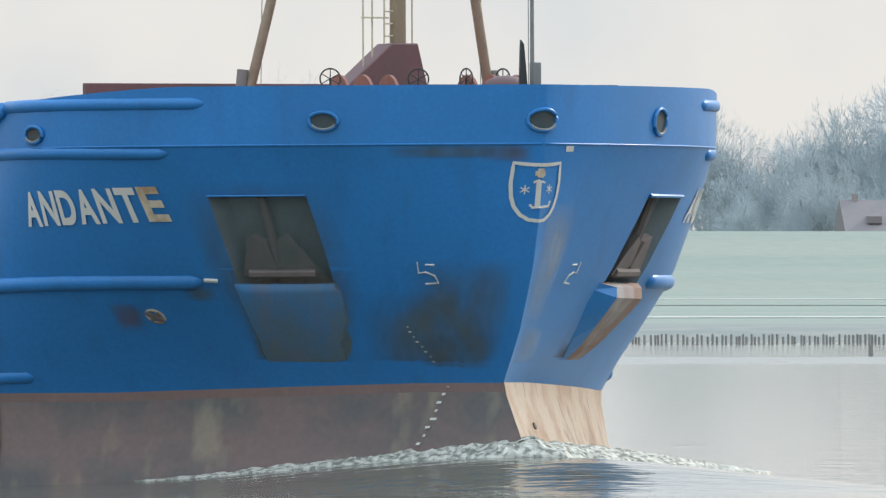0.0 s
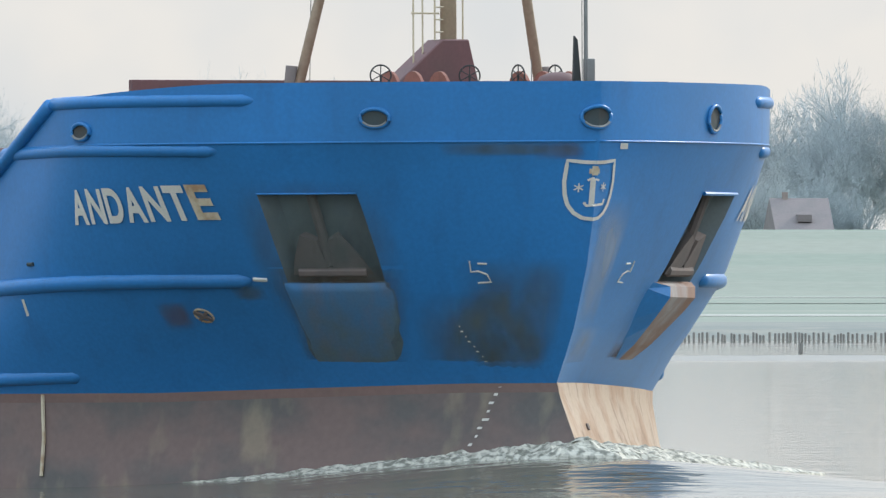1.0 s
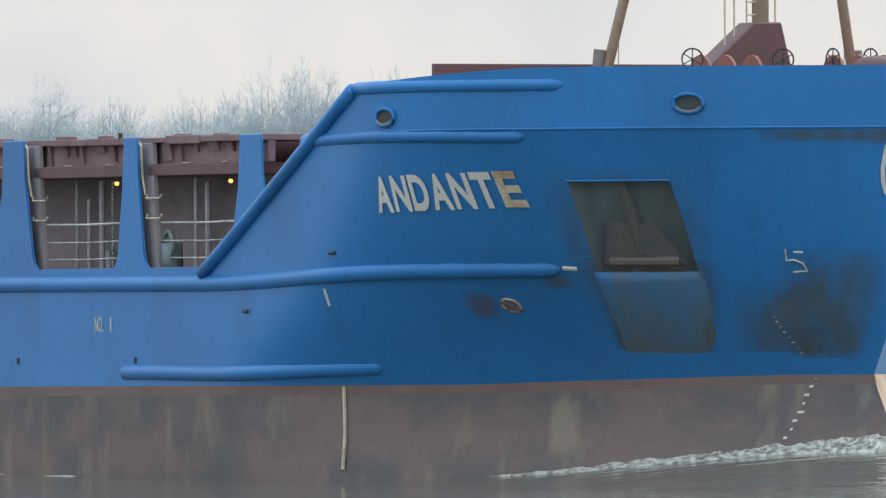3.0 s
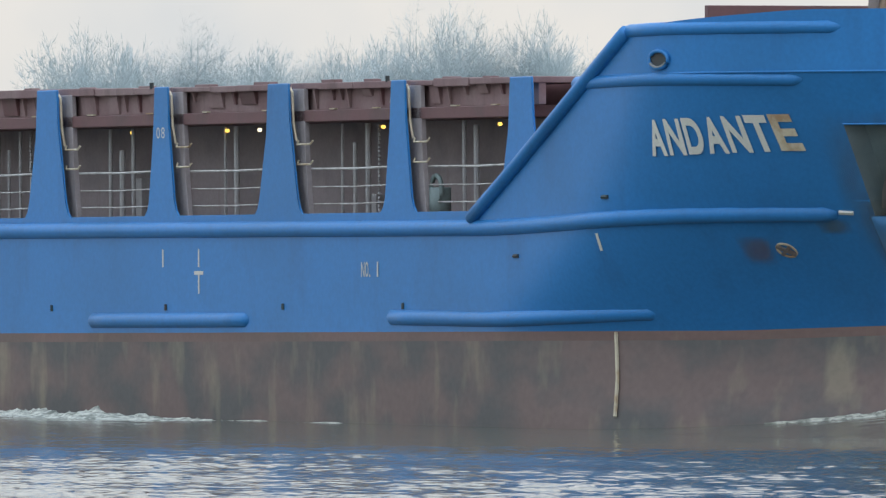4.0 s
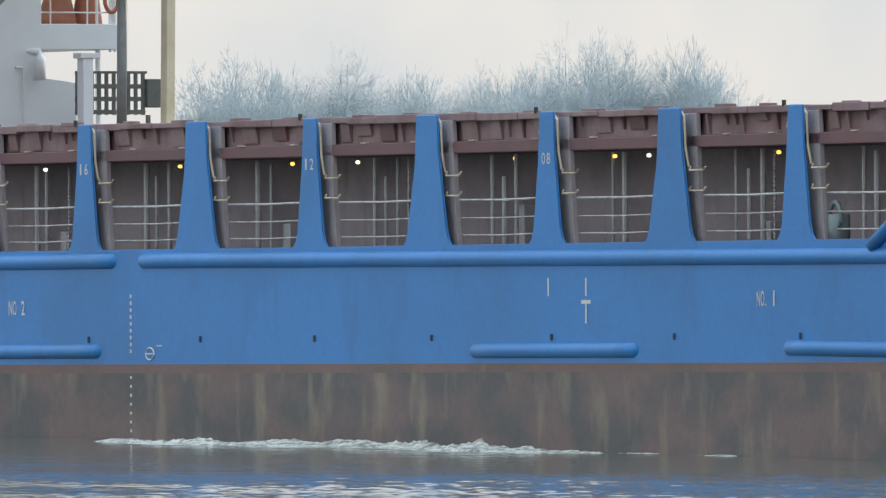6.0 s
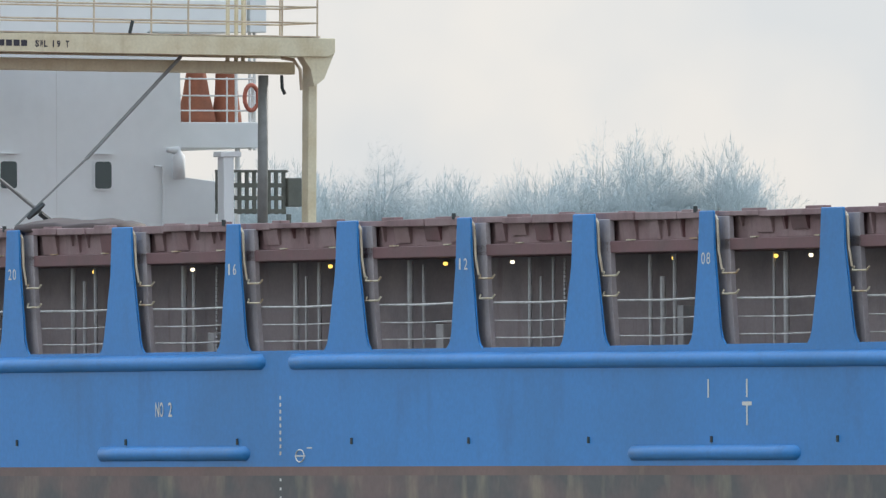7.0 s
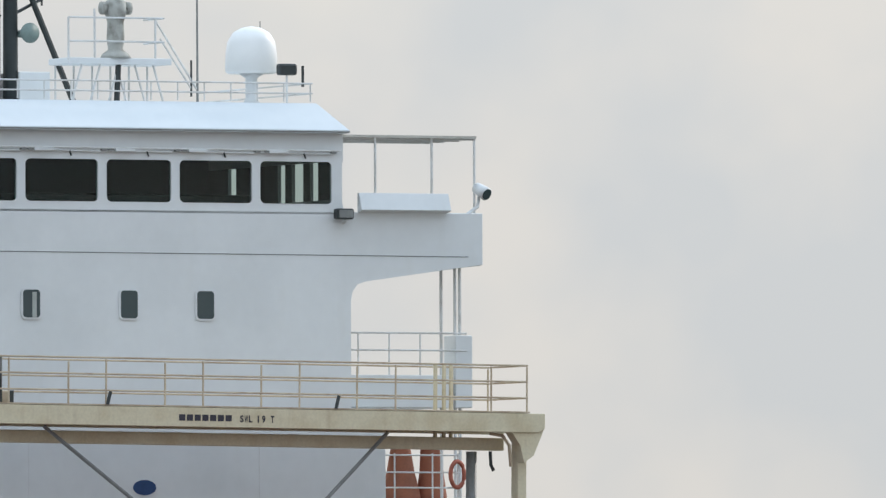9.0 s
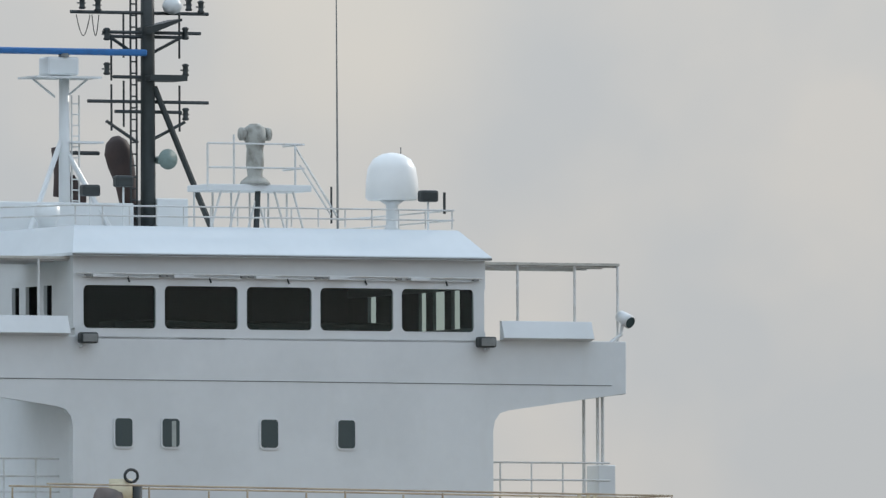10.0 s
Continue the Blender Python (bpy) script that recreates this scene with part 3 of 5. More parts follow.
part("scuff", bm, LETTER, hull, "pale scuffed bare patch below the knuckle")


def mark(l0, l1, z0, z1, out=0.012, mat=None, name="hull_mark"):
    bm = bmesh.new()
    bm.faces.new([bm.verts.new(STARBOARD(l, z, out)) for l, z in ((l0, z0), (l1, z0), (l1, z1), (l0, z1))])
    return part(name, bm, mat or LETTER, hull)


for text, l, z, h, wd in (("NO. 1", -24.6, 3.57, 0.36, 1.05), ("NO 2", -66.0, 3.5, 0.36, 1.0)):
    step = wd / len(text)
    for i, ch in enumerate(text):
        if ch != " ":
            thin = 0.35 if ch in ".1" else 0.85
            lettering("hold_number", ch, h if ch != "." else 0.06, lambda u, v: STARBOARD(l + step * (i + thin * u), z + v), LETTER, hull, "small white painted hold number", 0.01)
for k, text in ((3, "08"), (5, "12"), (7, "16"), (9, "20")):
    l = FIRST - PITCH * k
    for i, ch in enumerate(text):
        lettering("pillar_number", ch, 0.27, lambda u, v: Vector((l - 0.24 + 0.27 * i + (0.19 if ch != "1" else 0.09) * u, -HALF + 0.012, 6.98 + v)), LETTER, hull, "small white painted number on a pillar", 0.0)
# tug and draught marks
for l in (-33.5, -35.5):
    mark(l - 0.04, l + 0.04, 3.85, 4.28)
mark(-33.54, -33.46, 3.2, 3.66)
mark(-33.75, -33.25, 3.66, 3.75)
mark(-12.52, -12.42, 3.98, 4.38)
for j in range(9):
    mark(-58.85, -58.75, 3.9 - j * 0.17, 3.99 - j * 0.17)
    mark(-58.85, -58.75, 1.9 - j * 0.22, 1.97 - j * 0.22)
bm = bmesh.new()
tube_into(bm, [STARBOARD(-57.7 + 0.24 * math.cos(q), 2.52 + 0.15 * math.sin(q), 0.01) for q in np.linspace(0, 2 * math.pi, 20, endpoint=False)], 0.018, 4, closed=True)
part("load_line_ring", bm, LETTER, hull, "white load line ring")
mark(-58.0, -57.4, 2.505, 2.535)
mark(-57.3, -57.0, 2.7, 2.73)
for j in range(12):
    z = 3.55 - j * 0.12
    mark(-3.31 - 0.03 * (j % 2), -3.29, z, z + 0.03)
for j in range(9):
    z = 2.1 - j * 0.2
    mark(-3.35 - 0.02 * (j % 3), -3.3 if j != 4 else -3.24, z, z + 0.06)
# the bulbous bow sign and the thruster sign, on both bows
for side in (-1, 1):
    for pts in ([(-2.42, 5.12), (-2.5, 4.86), (-2.38, 4.88), (-2.28, 4.8), (-2.3, 4.62), (-2.52, 4.6)], [(-2.32, 5.06), (-2.18, 5.05)]):
        part("bulb_sign", tube([on_hull(l, z, side, 0.012) for l, z in pts], 0.022, 4), LETTER, hull, "white bulbous bow sign")
ring = [on_hull(-7.85 + 0.18 * math.cos(q), 3.86 + 0.15 * math.sin(q), -1, 0.012) for q in np.linspace(0, 2 * math.pi, 18, endpoint=False)]
part("thruster_sign", tube(ring, 0.03, 4, closed=True), LETTER_OLD, hull, "rusty round bow thruster sign")
for q in (0.78, 2.35):
    part("thruster_sign", tube([on_hull(-7.85 + 0.2 * math.cos(q + v), 3.86 + 0.14 * math.sin(q + v), -1, 0.014) for v in (0, math.pi)], 0.06, 4), RUST, hull)
mark_l = -6.25
part("small_plate", tube([on_hull(mark_l, 4.72, -1, 0.01), on_hull(mark_l + 0.25, 4.7, -1, 0.01)], 0.05, 4), LETTER, hull)
# scuppers and eyes along the side
for k in range(1, 11):
    l = FIRST - PITCH * k + 0.3
    part("scupper", tube([STARBOARD(l, 2.95, 0.01), STARBOARD(l, 2.8, 0.01)], 0.045, 6), HOLE_DARK, hull)
for l, z in ((-11.9, 5.2), (-16.4, 4.0), (-64.0, 2.7), (-10.04, 2.4)):
    part("scupper", tube([STARBOARD(l - 0.12, z, 0.01), STARBOARD(l + 0.12, z, 0.01)], 0.05, 6), HOLE_DARK, hull)
part("rubbing_strake", tube([STARBOARD(-13.25 + 0.04 * j, 2.1 - 0.22 * j, 0.02) for j in range(10)], 0.05, 6), LETTER_OLD, hull, "pale vertical welded strip")


# ---- the forecastle: breakwater, foremast, winches ----
part("breakwater", boxed(-13.2, -13.0, -5.95, 8.75, 7.9, 9.62, 0.02), BROWN, ship, "red-brown steel breakwater")
mast = part("foremast", tube([(-7.8, 0, 10.4), (-7.8, 0, 24)], [0.2, 0.17], 14), TAN, ship, "cream tubular foremast on a brown foot", smooth=True)
foot = slab([(-1.9, 8.0), (0.75, 8.0), (0.6, 9.5), (0.36, 10.52), (-0.36, 10.52), (-1.55, 9.5)], "x", -8.2, -7.4, 0.03)
part("mast_foot", foot, BROWN, mast)
for side in (-1, 1):
    part("stay_leg", tube([(-9.5, side * 3.58, 8.0), (-7.9, side * 0.42, 22.5)], [0.13, 0.11], 10), TAN_OLD, mast, smooth=True)
    part("leg_foot", tube([(-9.5, side * 3.58, 8.0), (-9.42, side * 3.42, 9.9)], 0.145, 10), RUST, mast, "rusty foot of the stay leg", smooth=True)
    part("stay_wire", tube([(-9.3, side * 3.02, 8.0), (-9.0, side * 2.95, 20)], 0.012, 4), GREY, mast)
for y in (-0.42, -0.75, -1.0, 0.34):
    part("ladder_rail", tube([(-7.7, y, 9.6 if y < -0.5 else 10.5), (-7.7, y, 20)], 0.025, 6), TAN, mast)
for j in range(18):
    part("ladder_rung", tube([(-7.68, -0.42, 10.7 + 0.3 * j), (-7.68, -0.2, 10.7 + 0.3 * j)], 0.02, 6), TAN, mast)
for z in (11.15, 13.0, 15.0):
    part("ladder_hoop", tube([(-7.7, -1.05, z), (-7.7, -0.3, z)], 0.025, 6), TAN, mast)


def build_winch(l, w, wheels):
    drum = bmesh.new()
    tube_into(drum, [(l, w - 0.7, 9.1), (l, w + 0.7, 9.1)], 0.32, 16)
    winch = part("windlass", drum, BROWN, ship, "brown anchor windlass with hand wheels", smooth=True)
    for d in (-0.75, -0.1, 0.6):
        part("drum_flange", tube([(l, w + d, 9.15), (l, w + d + 0.08, 9.15)], 0.58, 20), FLANGE, winch, "rusty pink drum flange")
    part("windlass_bed", boxed(l - 0.6, l + 0.6, w - 1.1, w + 1.1, 8.0, 8.75, 0.04), BROWN, winch)
    for d, turn in wheels:
        c = Vector((l + 0.3, w + d, 9.62))
        ax = Vector((math.cos(turn), math.sin(turn), 0))
        up = Vector((0, 0, 1))
        ring = [c + (ax * math.cos(q) + up * math.sin(q)) * 0.25 for q in np.linspace(0, 2 * math.pi, 20, endpoint=False)]
        wheel = part("hand_wheel", tube(ring, 0.022, 6, closed=True), DARK, winch)
        for q in (0.5, 1.55, 2.6):
            part("spoke", tube([c - (ax * math.cos(q) + up * math.sin(q)) * 0.25, c + (ax * math.cos(q) + up * math.sin(q)) * 0.25], 0.014, 5), DARK, wheel)
        part("spindle", tube([c, c - Vector((0, 0, 1.0))], 0.03, 6), DARK, wheel)


FLANGE = material("faded_red_paint", (0.36, 0.15, 0.11), 0.7, second=(0.22, 0.1, 0.07), scale=2, amount=0.7, fine=20)
build_winch(-6.4, -1.6, ((-1.1, 1.2), (1.3, 1.2)))
build_winch(-5.6, 1.5, ((-0.9, 0.2), (0.1, 0.3)))
part("vent_cap", turned([(0.55, 8.0), (0.55, 9.4), (0.46, 9.55), (0.25, 9.64), (0.05, 9.66)], 20, (-3.0, 0.5, 0)), BROWN, ship, "low brown domed ventilator cap", smooth=True)
staff = part("jackstaff", tube([(-1.2, 0.3, 8.0), (-1.2, 0.3, 14)], [0.06, 0.04], 8), GREY, ship, "grey jackstaff at the stem")
part("lantern_box", boxed(-1.32, -1.1, 0.28, 0.5, 9.3, 9.95, 0.02), GREY, staff)
part("staff_brace", slab([(-0.02, 9.3), (0.2, 9.3), (0.1, 10.4), (0.02, 10.5)], "x", -1.32, -1.22, 0.01), DARK, staff)
part("staff_halyard", tube([(-1.2, 0.2, 9.3), (-1.2, 0.2, 14)], 0.012, 4), GREY, staff)

for gear in ship.children:
    if gear.name.split(".")[0] in ("breakwater", "foremast", "windlass", "vent_cap", "jackstaff"):
        gear.location.z = 0.24

# ---- hatches and the side passage ----
rnd = random.Random(4)
for side in (-1, 1):
    s0, s1 = sorted((side * (HALF - 2.4), side * (HALF - 2.6)))
    part("coaming_wall", boxed(-93, -13.3, s0, s1, 4.9, 7.3), INNER, ship, "red-brown wall of the side passage, paled for haze")
    s0, s1 = sorted((side * (HALF - 0.3), side * (HALF - 2.6)))
    part("passage_beam", boxed(-93, -17.0, s0, s1, 7.3, 7.58, 0.02), BROWN, ship, "red-brown longitudinal beam over the passage")


LAMPS = (-19.02, -25.23, -31.96, -33.76, -39.08, -47.73, -51.4, -57.83, -65.74, -71.52, -78.39, -85.0, -91.0)
LAMP_PALE = material("lit_white_lamp_bulb", (1.0, 0.86, 0.6), 0.4, glow=1.6)


def build_bay(k):
    """One bay of the side: cover edge, coaming panel, rails, pipes and lamp between two pillars."""
    a, b = FIRST - PITCH * (k + 1), FIRST - PITCH * k
    wa = 0.37 if k % 2 == 0 else 0.57
    y = -HALF
    bay = part("coaming_panel", boxed(a + 0.1, b - 0.1, y + 0.55, y + 0.75, 7.58, 8.16, 0.02), COAMING, ship, "weathered red-brown coaming panel with stiffeners")
    # the cover's edge in lengths of uneven height
    cuts = [a + 0.05, a + rnd.uniform(1.0, 2.2), a + rnd.uniform(3.0, 4.4), b - 0.05]
    for l0, l1 in zip(cuts, cuts[1:]):
        part("cover_edge", boxed(l0, l1 - 0.03, y + 0.3 + rnd.uniform(0, 0.06), y + 2.4, 8.1 - rnd.uniform(0, 0.05), 8.21 + rnd.uniform(0, 0.06), 0.02), COAMING, bay)
    l = a + wa + 0.5
    while l < b - 1.0:
        w_, drop = rnd.choice((0.07, 0.1, 0.45, 0.8)), rnd.uniform(0.2, 0.5)
        part("stiffener", slab([(y + 0.42, 8.1), (y + 0.57, 8.1), (y + 0.57, 8.1 - drop), (y + 0.5, 8.1 - drop)], "x", l, l + w_), rnd.choice((COAMING, COAMING, BROWN_PALE, BROWN)), bay)
        l += w_ + rnd.uniform(0.3, 0.9)
    for l in (a + rnd.uniform(1.6, 2.4), b - rnd.uniform(1.2, 2.2)):
        # a pale strip painted in for the bright spots on the beam's top
        part("beam_highlight", boxed(l, l + rnd.uniform(0.25, 0.4), y + 0.27, y + 0.36, 7.585, 7.615), LETTER_OLD, bay, "pale strip standing for a highlight on the beam")
        part("cover_stop", boxed(l - 0.6, l - 0.6 + rnd.uniform(0.3, 0.9), y + 0.35, y + 0.6, 8.2, 8.27 + rnd.uniform(0.0, 0.04), 0.015), COAMING, bay)
    if k % 2:
        part("cleat", tube([(b - 1.2, y + 0.35, 8.2), (b - 1.2, y + 0.35, 8.35)], 0.055, 8), DARK, bay, "dark cleat")
    part("hose_end", tube([(b - 1.1, y + 0.4, 7.72), (b - 0.95, y + 0.36, 7.9), (b - 0.72, y + 0.34, 8.1)], 0.045, 6), TAN_OLD, bay, "worn pale hose end")
    part("sill", boxed(a + 0.3, b - 0.3, y + 0.026, y + 0.07, 4.93, 5.1, 0.008), BLUE, bay, "blue sill plate")
    # the post behind the pillar, with its pipe and rungs
    p0 = a + wa - 0.35
    part("passage_post", slab([(p0 - 0.3, 4.95), (p0 + 0.95, 4.95), (p0 + 0.75, 6.3), (p0 + 0.62, 8.1), (p0 - 0.3, 8.1)], "y", y + 0.3, y + 0.42, 0.01), INNER, bay)
    part("lashing_pipe", tube([(p0 + 0.3, y + 0.1, 8.12), (p0 + 0.42, y + 0.1, 8.02), (p0 + 0.48, y + 0.1, 7.3), (p0 + 0.6, y + 0.12, 6.85)], 0.03, 6), TAN_OLD, bay, "worn cream bent pipe")
    for z in (6.28, 6.76):
        part("rung", tube([(p0 + 0.5, y + 0.22, z + 0.1), (p0 + 0.55, y + 0.16, z), (p0 + 1.25, y + 0.16, z), (p0 + 1.32, y + 0.2, z + 0.09)], 0.025, 5), LETTER_OLD, bay)
    for z, r in ((6.18, 0.03), (5.75, 0.016), (5.34, 0.018)):
        mid = (a + b) / 2
        part("handrail", tube([(a + 0.6, y + 0.45, z), (mid, y + 0.45, z - 0.015), (b - 0.5, y + 0.45, z + 0.02)], r, 6), RAIL, bay, "pale grey handrail" if r > 0.02 else "")
    tops = (7.25, rnd.uniform(6.7, 7.25), 7.25, rnd.uniform(6.4, 7.0))
    for j in range(rnd.choice((2, 3, 3, 4))):
        l = a + 1.78 + j * 0.64 + rnd.uniform(-0.06, 0.06)
        part("passage_pipe", tube([(l, y + 0.9, 4.9), (l, y + 0.9, tops[j])], rnd.choice((0.04, 0.055, 0.075)), 8), PIPE, bay)
    if k % 3 == 1:
        chain = bmesh.new()
        for j in range(24):
            z = 7.2 - 0.1 * j
            tube_into(chain, [(b - 2.6, y + 0.8, z), (b - 2.56, y + 0.8, z - 0.07)], 0.03, 5)
        part("hanging_chain", chain, PIPE, bay, "chain hanging in the passage")
    if k % 2 == 1:
        part("locker", boxed(a + 2.5, a + 2.9, y + 1.2, y + 1.6, 4.9, rnd.uniform(5.5, 6.1), 0.03), PIPE, bay)
    for d in (0.0, 0.28):
        part("valve_handle", tube([(b - 2.2 + d, y + 1.3, 6.7), (b - 2.05 + d, y + 1.3, 6.95)], 0.035, 6), PIPE, bay)
    for j, l in enumerate(LAMPS):
        if a < l <= b:
            part("passage_lamp", turned([(0.02, -0.045), (0.055, -0.025), (0.055, 0.025), (0.03, 0.045)], 10, (l, y + 0.9, 7.15)), LAMP_PALE if j % 3 == 2 else LAMP, bay, "lit yellow bulkhead lamp", smooth=True)


for k in range(0, 12):
    build_bay(k)
ring = [(-21.6 + 0.28 * math.cos(q), -HALF + 0.5, 5.6 + 0.36 * math.sin(q)) for q in np.linspace(0, 2 * math.pi, 20, endpoint=False)]
vent = part("mushroom_vent", tube(ring, 0.06, 8, closed=True), PALE_GREEN, ship, "pale green ventilator cowl in the passage", smooth=True)
part("cowl_back", tube([(-21.6, -HALF + 0.6, 4.9), (-21.6, -HALF + 0.6, 5.68)], 0.26, 14), PALE_GREEN, vent, smooth=True)
part("hatch_cover", boxed(-93, -17.0, -HALF + 2.6, HALF - 2.6, 7.4, 8.2, 0.03), BROWN, ship, "red-brown hatch covers")
part("hatch_coaming", boxed(-93, -17.0, HALF - 2.6, HALF - 0.3, 7.585, 8.2, 0.03), BROWN, ship)
for l, w, r, h in ((-74.5, -7.4, 1.7, 0.3), (-88, -5, 1.6, 0.3), (-83.5, -6.2, 1.2, 0.2)):
    bm = turned([(r, 8.18), (r * 0.95, 8.2 + h * 0.5), (r * 0.75, 8.2 + h * 0.8), (r * 0.45, 8.2 + h), (r * 0.1, 8.2 + h)], 28, (l, w, 0))
    for v in bm.verts:
        v.co += Vector((0.12, 0.12, 0.09)) * (noise.noise(v.co * 2.3) if v.co.z > 8.19 else 0.0)
    part("tarpaulin", bm, DARKBROWN, ship, "dark brown folded tarpaulin on the hatch", smooth=True)

# the port bow's bottom is worn pale, and sun glare is painted in with it
def bow_foot(l0, z):
    p = on_hull(along(l0, z), z, 1, 0.008)
    p.z = z + 0.2 * min(1.0, max(0.0, (l0 + 9.0) / 7.0)) * min(1.0, z)
    return p


bm = bmesh.new()
grid = [[bm.verts.new(bow_foot(l0, z)) for z in np.linspace(0.0, 2.27, 8)] for l0 in [-(11.0 * (i / 16) ** 1.6) - 0.03 for i in range(17)]]
for a, b in zip(grid, grid[1:]):
    for j in range(7):
        bm.faces.new((a[j], a[j + 1], b[j + 1], b[j]))
part("worn_bow_paint", bm, BOOT, hull, "pale scraped paint with rust streaks and sun glare in its colour", smooth=True)
part("drain_hole", tube([stem_point(1.35, 1.15, -0.03), stem_point(1.35, 1.15, 0.03)], 0.09, 10), RUST, hull, "rusty drain hole")

# ---- the white superstructure ----
FRONT = -99.0


def arch(w0, w1, z0, z1, r, n=6):
    """Outline of a rounded rectangle in (w, z)."""
    pts = []
    for cx, cz, q0 in ((w1 - r, z1 - r, 0), (w0 + r, z1 - r, 90), (w0 + r, z0 + r, 180), (w1 - r, z0 + r, 270)):
        pts += [(cx + r * math.cos(radians(q0 + 90 * j / n)), cz + r * math.sin(radians(q0 + 90 * j / n))) for j in range(n + 1)]
    return pts


# the front plate carries the wings on rounded knees
knee = [(5.95, 16.6), (6.0, 16.85), (6.15, 17.05), (6.4, 17.13), (9.8, 17.57), (9.8, 18.92)]
outline = [(-6.95, 13.7), (-6.95, 4.9), (8.0, 4.9), (8.0, 9.85), (6.95, 9.95), (6.95, 13.5), (6.7, 13.75), (5.95, 13.8)] + knee + [(-w, z) for w, z in knee[::-1]] + [(-5.95, 13.8)]
house = part("deckhouse", slab(outline, "x", FRONT - 0.2, FRONT, 0.015), WHITE, ship, "white painted deckhouse front with bridge wings")
part("house_body", boxed(FRONT - 12, FRONT - 0.2, -5.93, 5.93, 12.6, 18.85), WHITE, house)
part("lower_body", boxed(FRONT - 12, FRONT - 0.2, -6.93, 6.93, 4.9, 13.6), WHITE, house)
for side in (-1, 1):
    y0, y1 = sorted((side * 5.9, side * 9.6))
    part("wing_floor", boxed(FRONT - 3.2, FRONT - 0.2, y0, y1, 17.55, 17.7), WHITE, house)
    y0, y1 = sorted((side * 9.7, side * 9.8))
    part("wing_end", boxed(FRONT - 3.2, FRONT - 0.2, y0, y1, 17.55, 18.92), WHITE, house)
    y0, y1 = sorted((side * 6.15, side * 8.75))
    part("wind_deflector", slab([(FRONT + 0.02, 18.9), (FRONT + 0.3, 18.97), (FRONT + 0.12, 19.42), (FRONT + 0.02, 19.42)], "y", y0, y1, 0.01), WHITE, house)
    y0, y1 = sorted((side * 5.7, side * 9.72))
    canopy = part("wing_canopy", boxed(FRONT - 3.0, FRONT - 0.2, y0, y1, 20.88, 20.95), CANVAS, house, "pale awning roof over the bridge wing")
    for w in (6.8, 8.44, 9.68):
        part("canopy_post", tube([(FRONT - 0.25, side * w, 18.9), (FRONT - 0.25, side * w, 20.9)], 0.035, 8), RAIL_WHITE, canopy)
    for l in (0.3, 1.2, 2.1, 2.9):
        part("canopy_bearer", tube([(FRONT - l, side * 5.8, 20.86), (FRONT - l, side * 9.7, 20.86)], 0.03, 6), RAIL_WHITE, canopy)
    lamp = part("searchlight", tube([(FRONT - 0.2, side * 9.72, 19.6), (FRONT + 0.15, side * 9.84, 19.42)], [0.15, 0.18], 14), WHITE, house, "white searchlight on the wing", smooth=True)
    part("searchlight_lens", tube([(FRONT + 0.155, side * 9.842, 19.417), (FRONT + 0.175, side * 9.85, 19.407)], 0.15, 14), GLASS, lamp)
    part("searchlight_bracket", tube([(FRONT - 0.1, side * 9.4, 18.9), (FRONT - 0.1, side * 9.7, 19.1), (FRONT - 0.1, side * 9.75, 19.4)], 0.05, 6), WHITE, lamp)
    flood = part("floodlight", boxed(FRONT + 0.1, FRONT + 0.4, side * 5.65 - 0.25, side * 5.65 + 0.25, 18.72, 19.0, 0.06), DARK, house, "dark floodlight under the bridge windows")
    part("floodlight_arm", tube([(FRONT, side * 5.75, 18.65), (FRONT + 0.2, side * 5.75, 18.7)], 0.05, 6), WHITE, flood)
    part("floodlight_lens", boxed(FRONT + 0.4, FRONT + 0.42, side * 5.65 - 0.2, side * 5.65 + 0.2, 18.76, 18.96), GREY, flood)
    # stairs, posts and platforms beside the house
    y0, y1 = sorted((side * 6.95, side * 9.6))
    part("side_platform", boxed(FRONT - 6, FRONT - 0.5, y0, y1, 10.75, 11.44, 0.02), WHITE, house)
    part("side_platform", boxed(FRONT - 6, FRONT - 0.8, min(side * 5.95, side * 9.3), max(side * 5.95, side * 9.3), 13.85, 14.7, 0.02), WHITE, house)
    for w in (9.16, 9.56, 9.7):
        part("wing_post", tube([(FRONT - 1.2, side * w, 10.7), (FRONT - 1.2, side * w, 17.6)], 0.045, 8), RAIL_WHITE, house)
    part("side_cabinet", boxed(FRONT - 1.6, FRONT - 0.9, side * 9.68 - 0.25, side * 9.68 + 0.25, 13.85, 15.75, 0.03), WHITE, house)
    for z in (14.95, 15.35, 15.8):
        part("side_rail", tube([(FRONT - 0.9, side * 5.95, z), (FRONT - 0.9, side * 9.75, z)], 0.028, 6), RAIL_WHITE, house)
    for w in (6.6, 7.5, 8.4):
        part("rail_post", tube([(FRONT - 0.9, side * w, 14.7), (FRONT - 0.9, side * w, 15.8)], 0.025, 6), RAIL_WHITE, house)
    for z in (11.75, 12.15, 12.6):
        part("side_rail", tube([(FRONT - 0.6, side * 6.95, z), (FRONT - 0.6, side * 9.4, z)], 0.025, 6), RAIL_WHITE, house)
    for w in (7.5, 8.6, 9.35):
        part("rail_post", tube([(FRONT - 0.6, side * w, 11.38), (FRONT - 0.6, side * w, 12.65)], 0.025, 6), RAIL_WHITE, house)
    part("platform_post", tube([(FRONT - 0.8, side * 9.0, 8.0), (FRONT - 0.8, side * 9.0, 10.8)], 0.07, 8), WHITE, house)
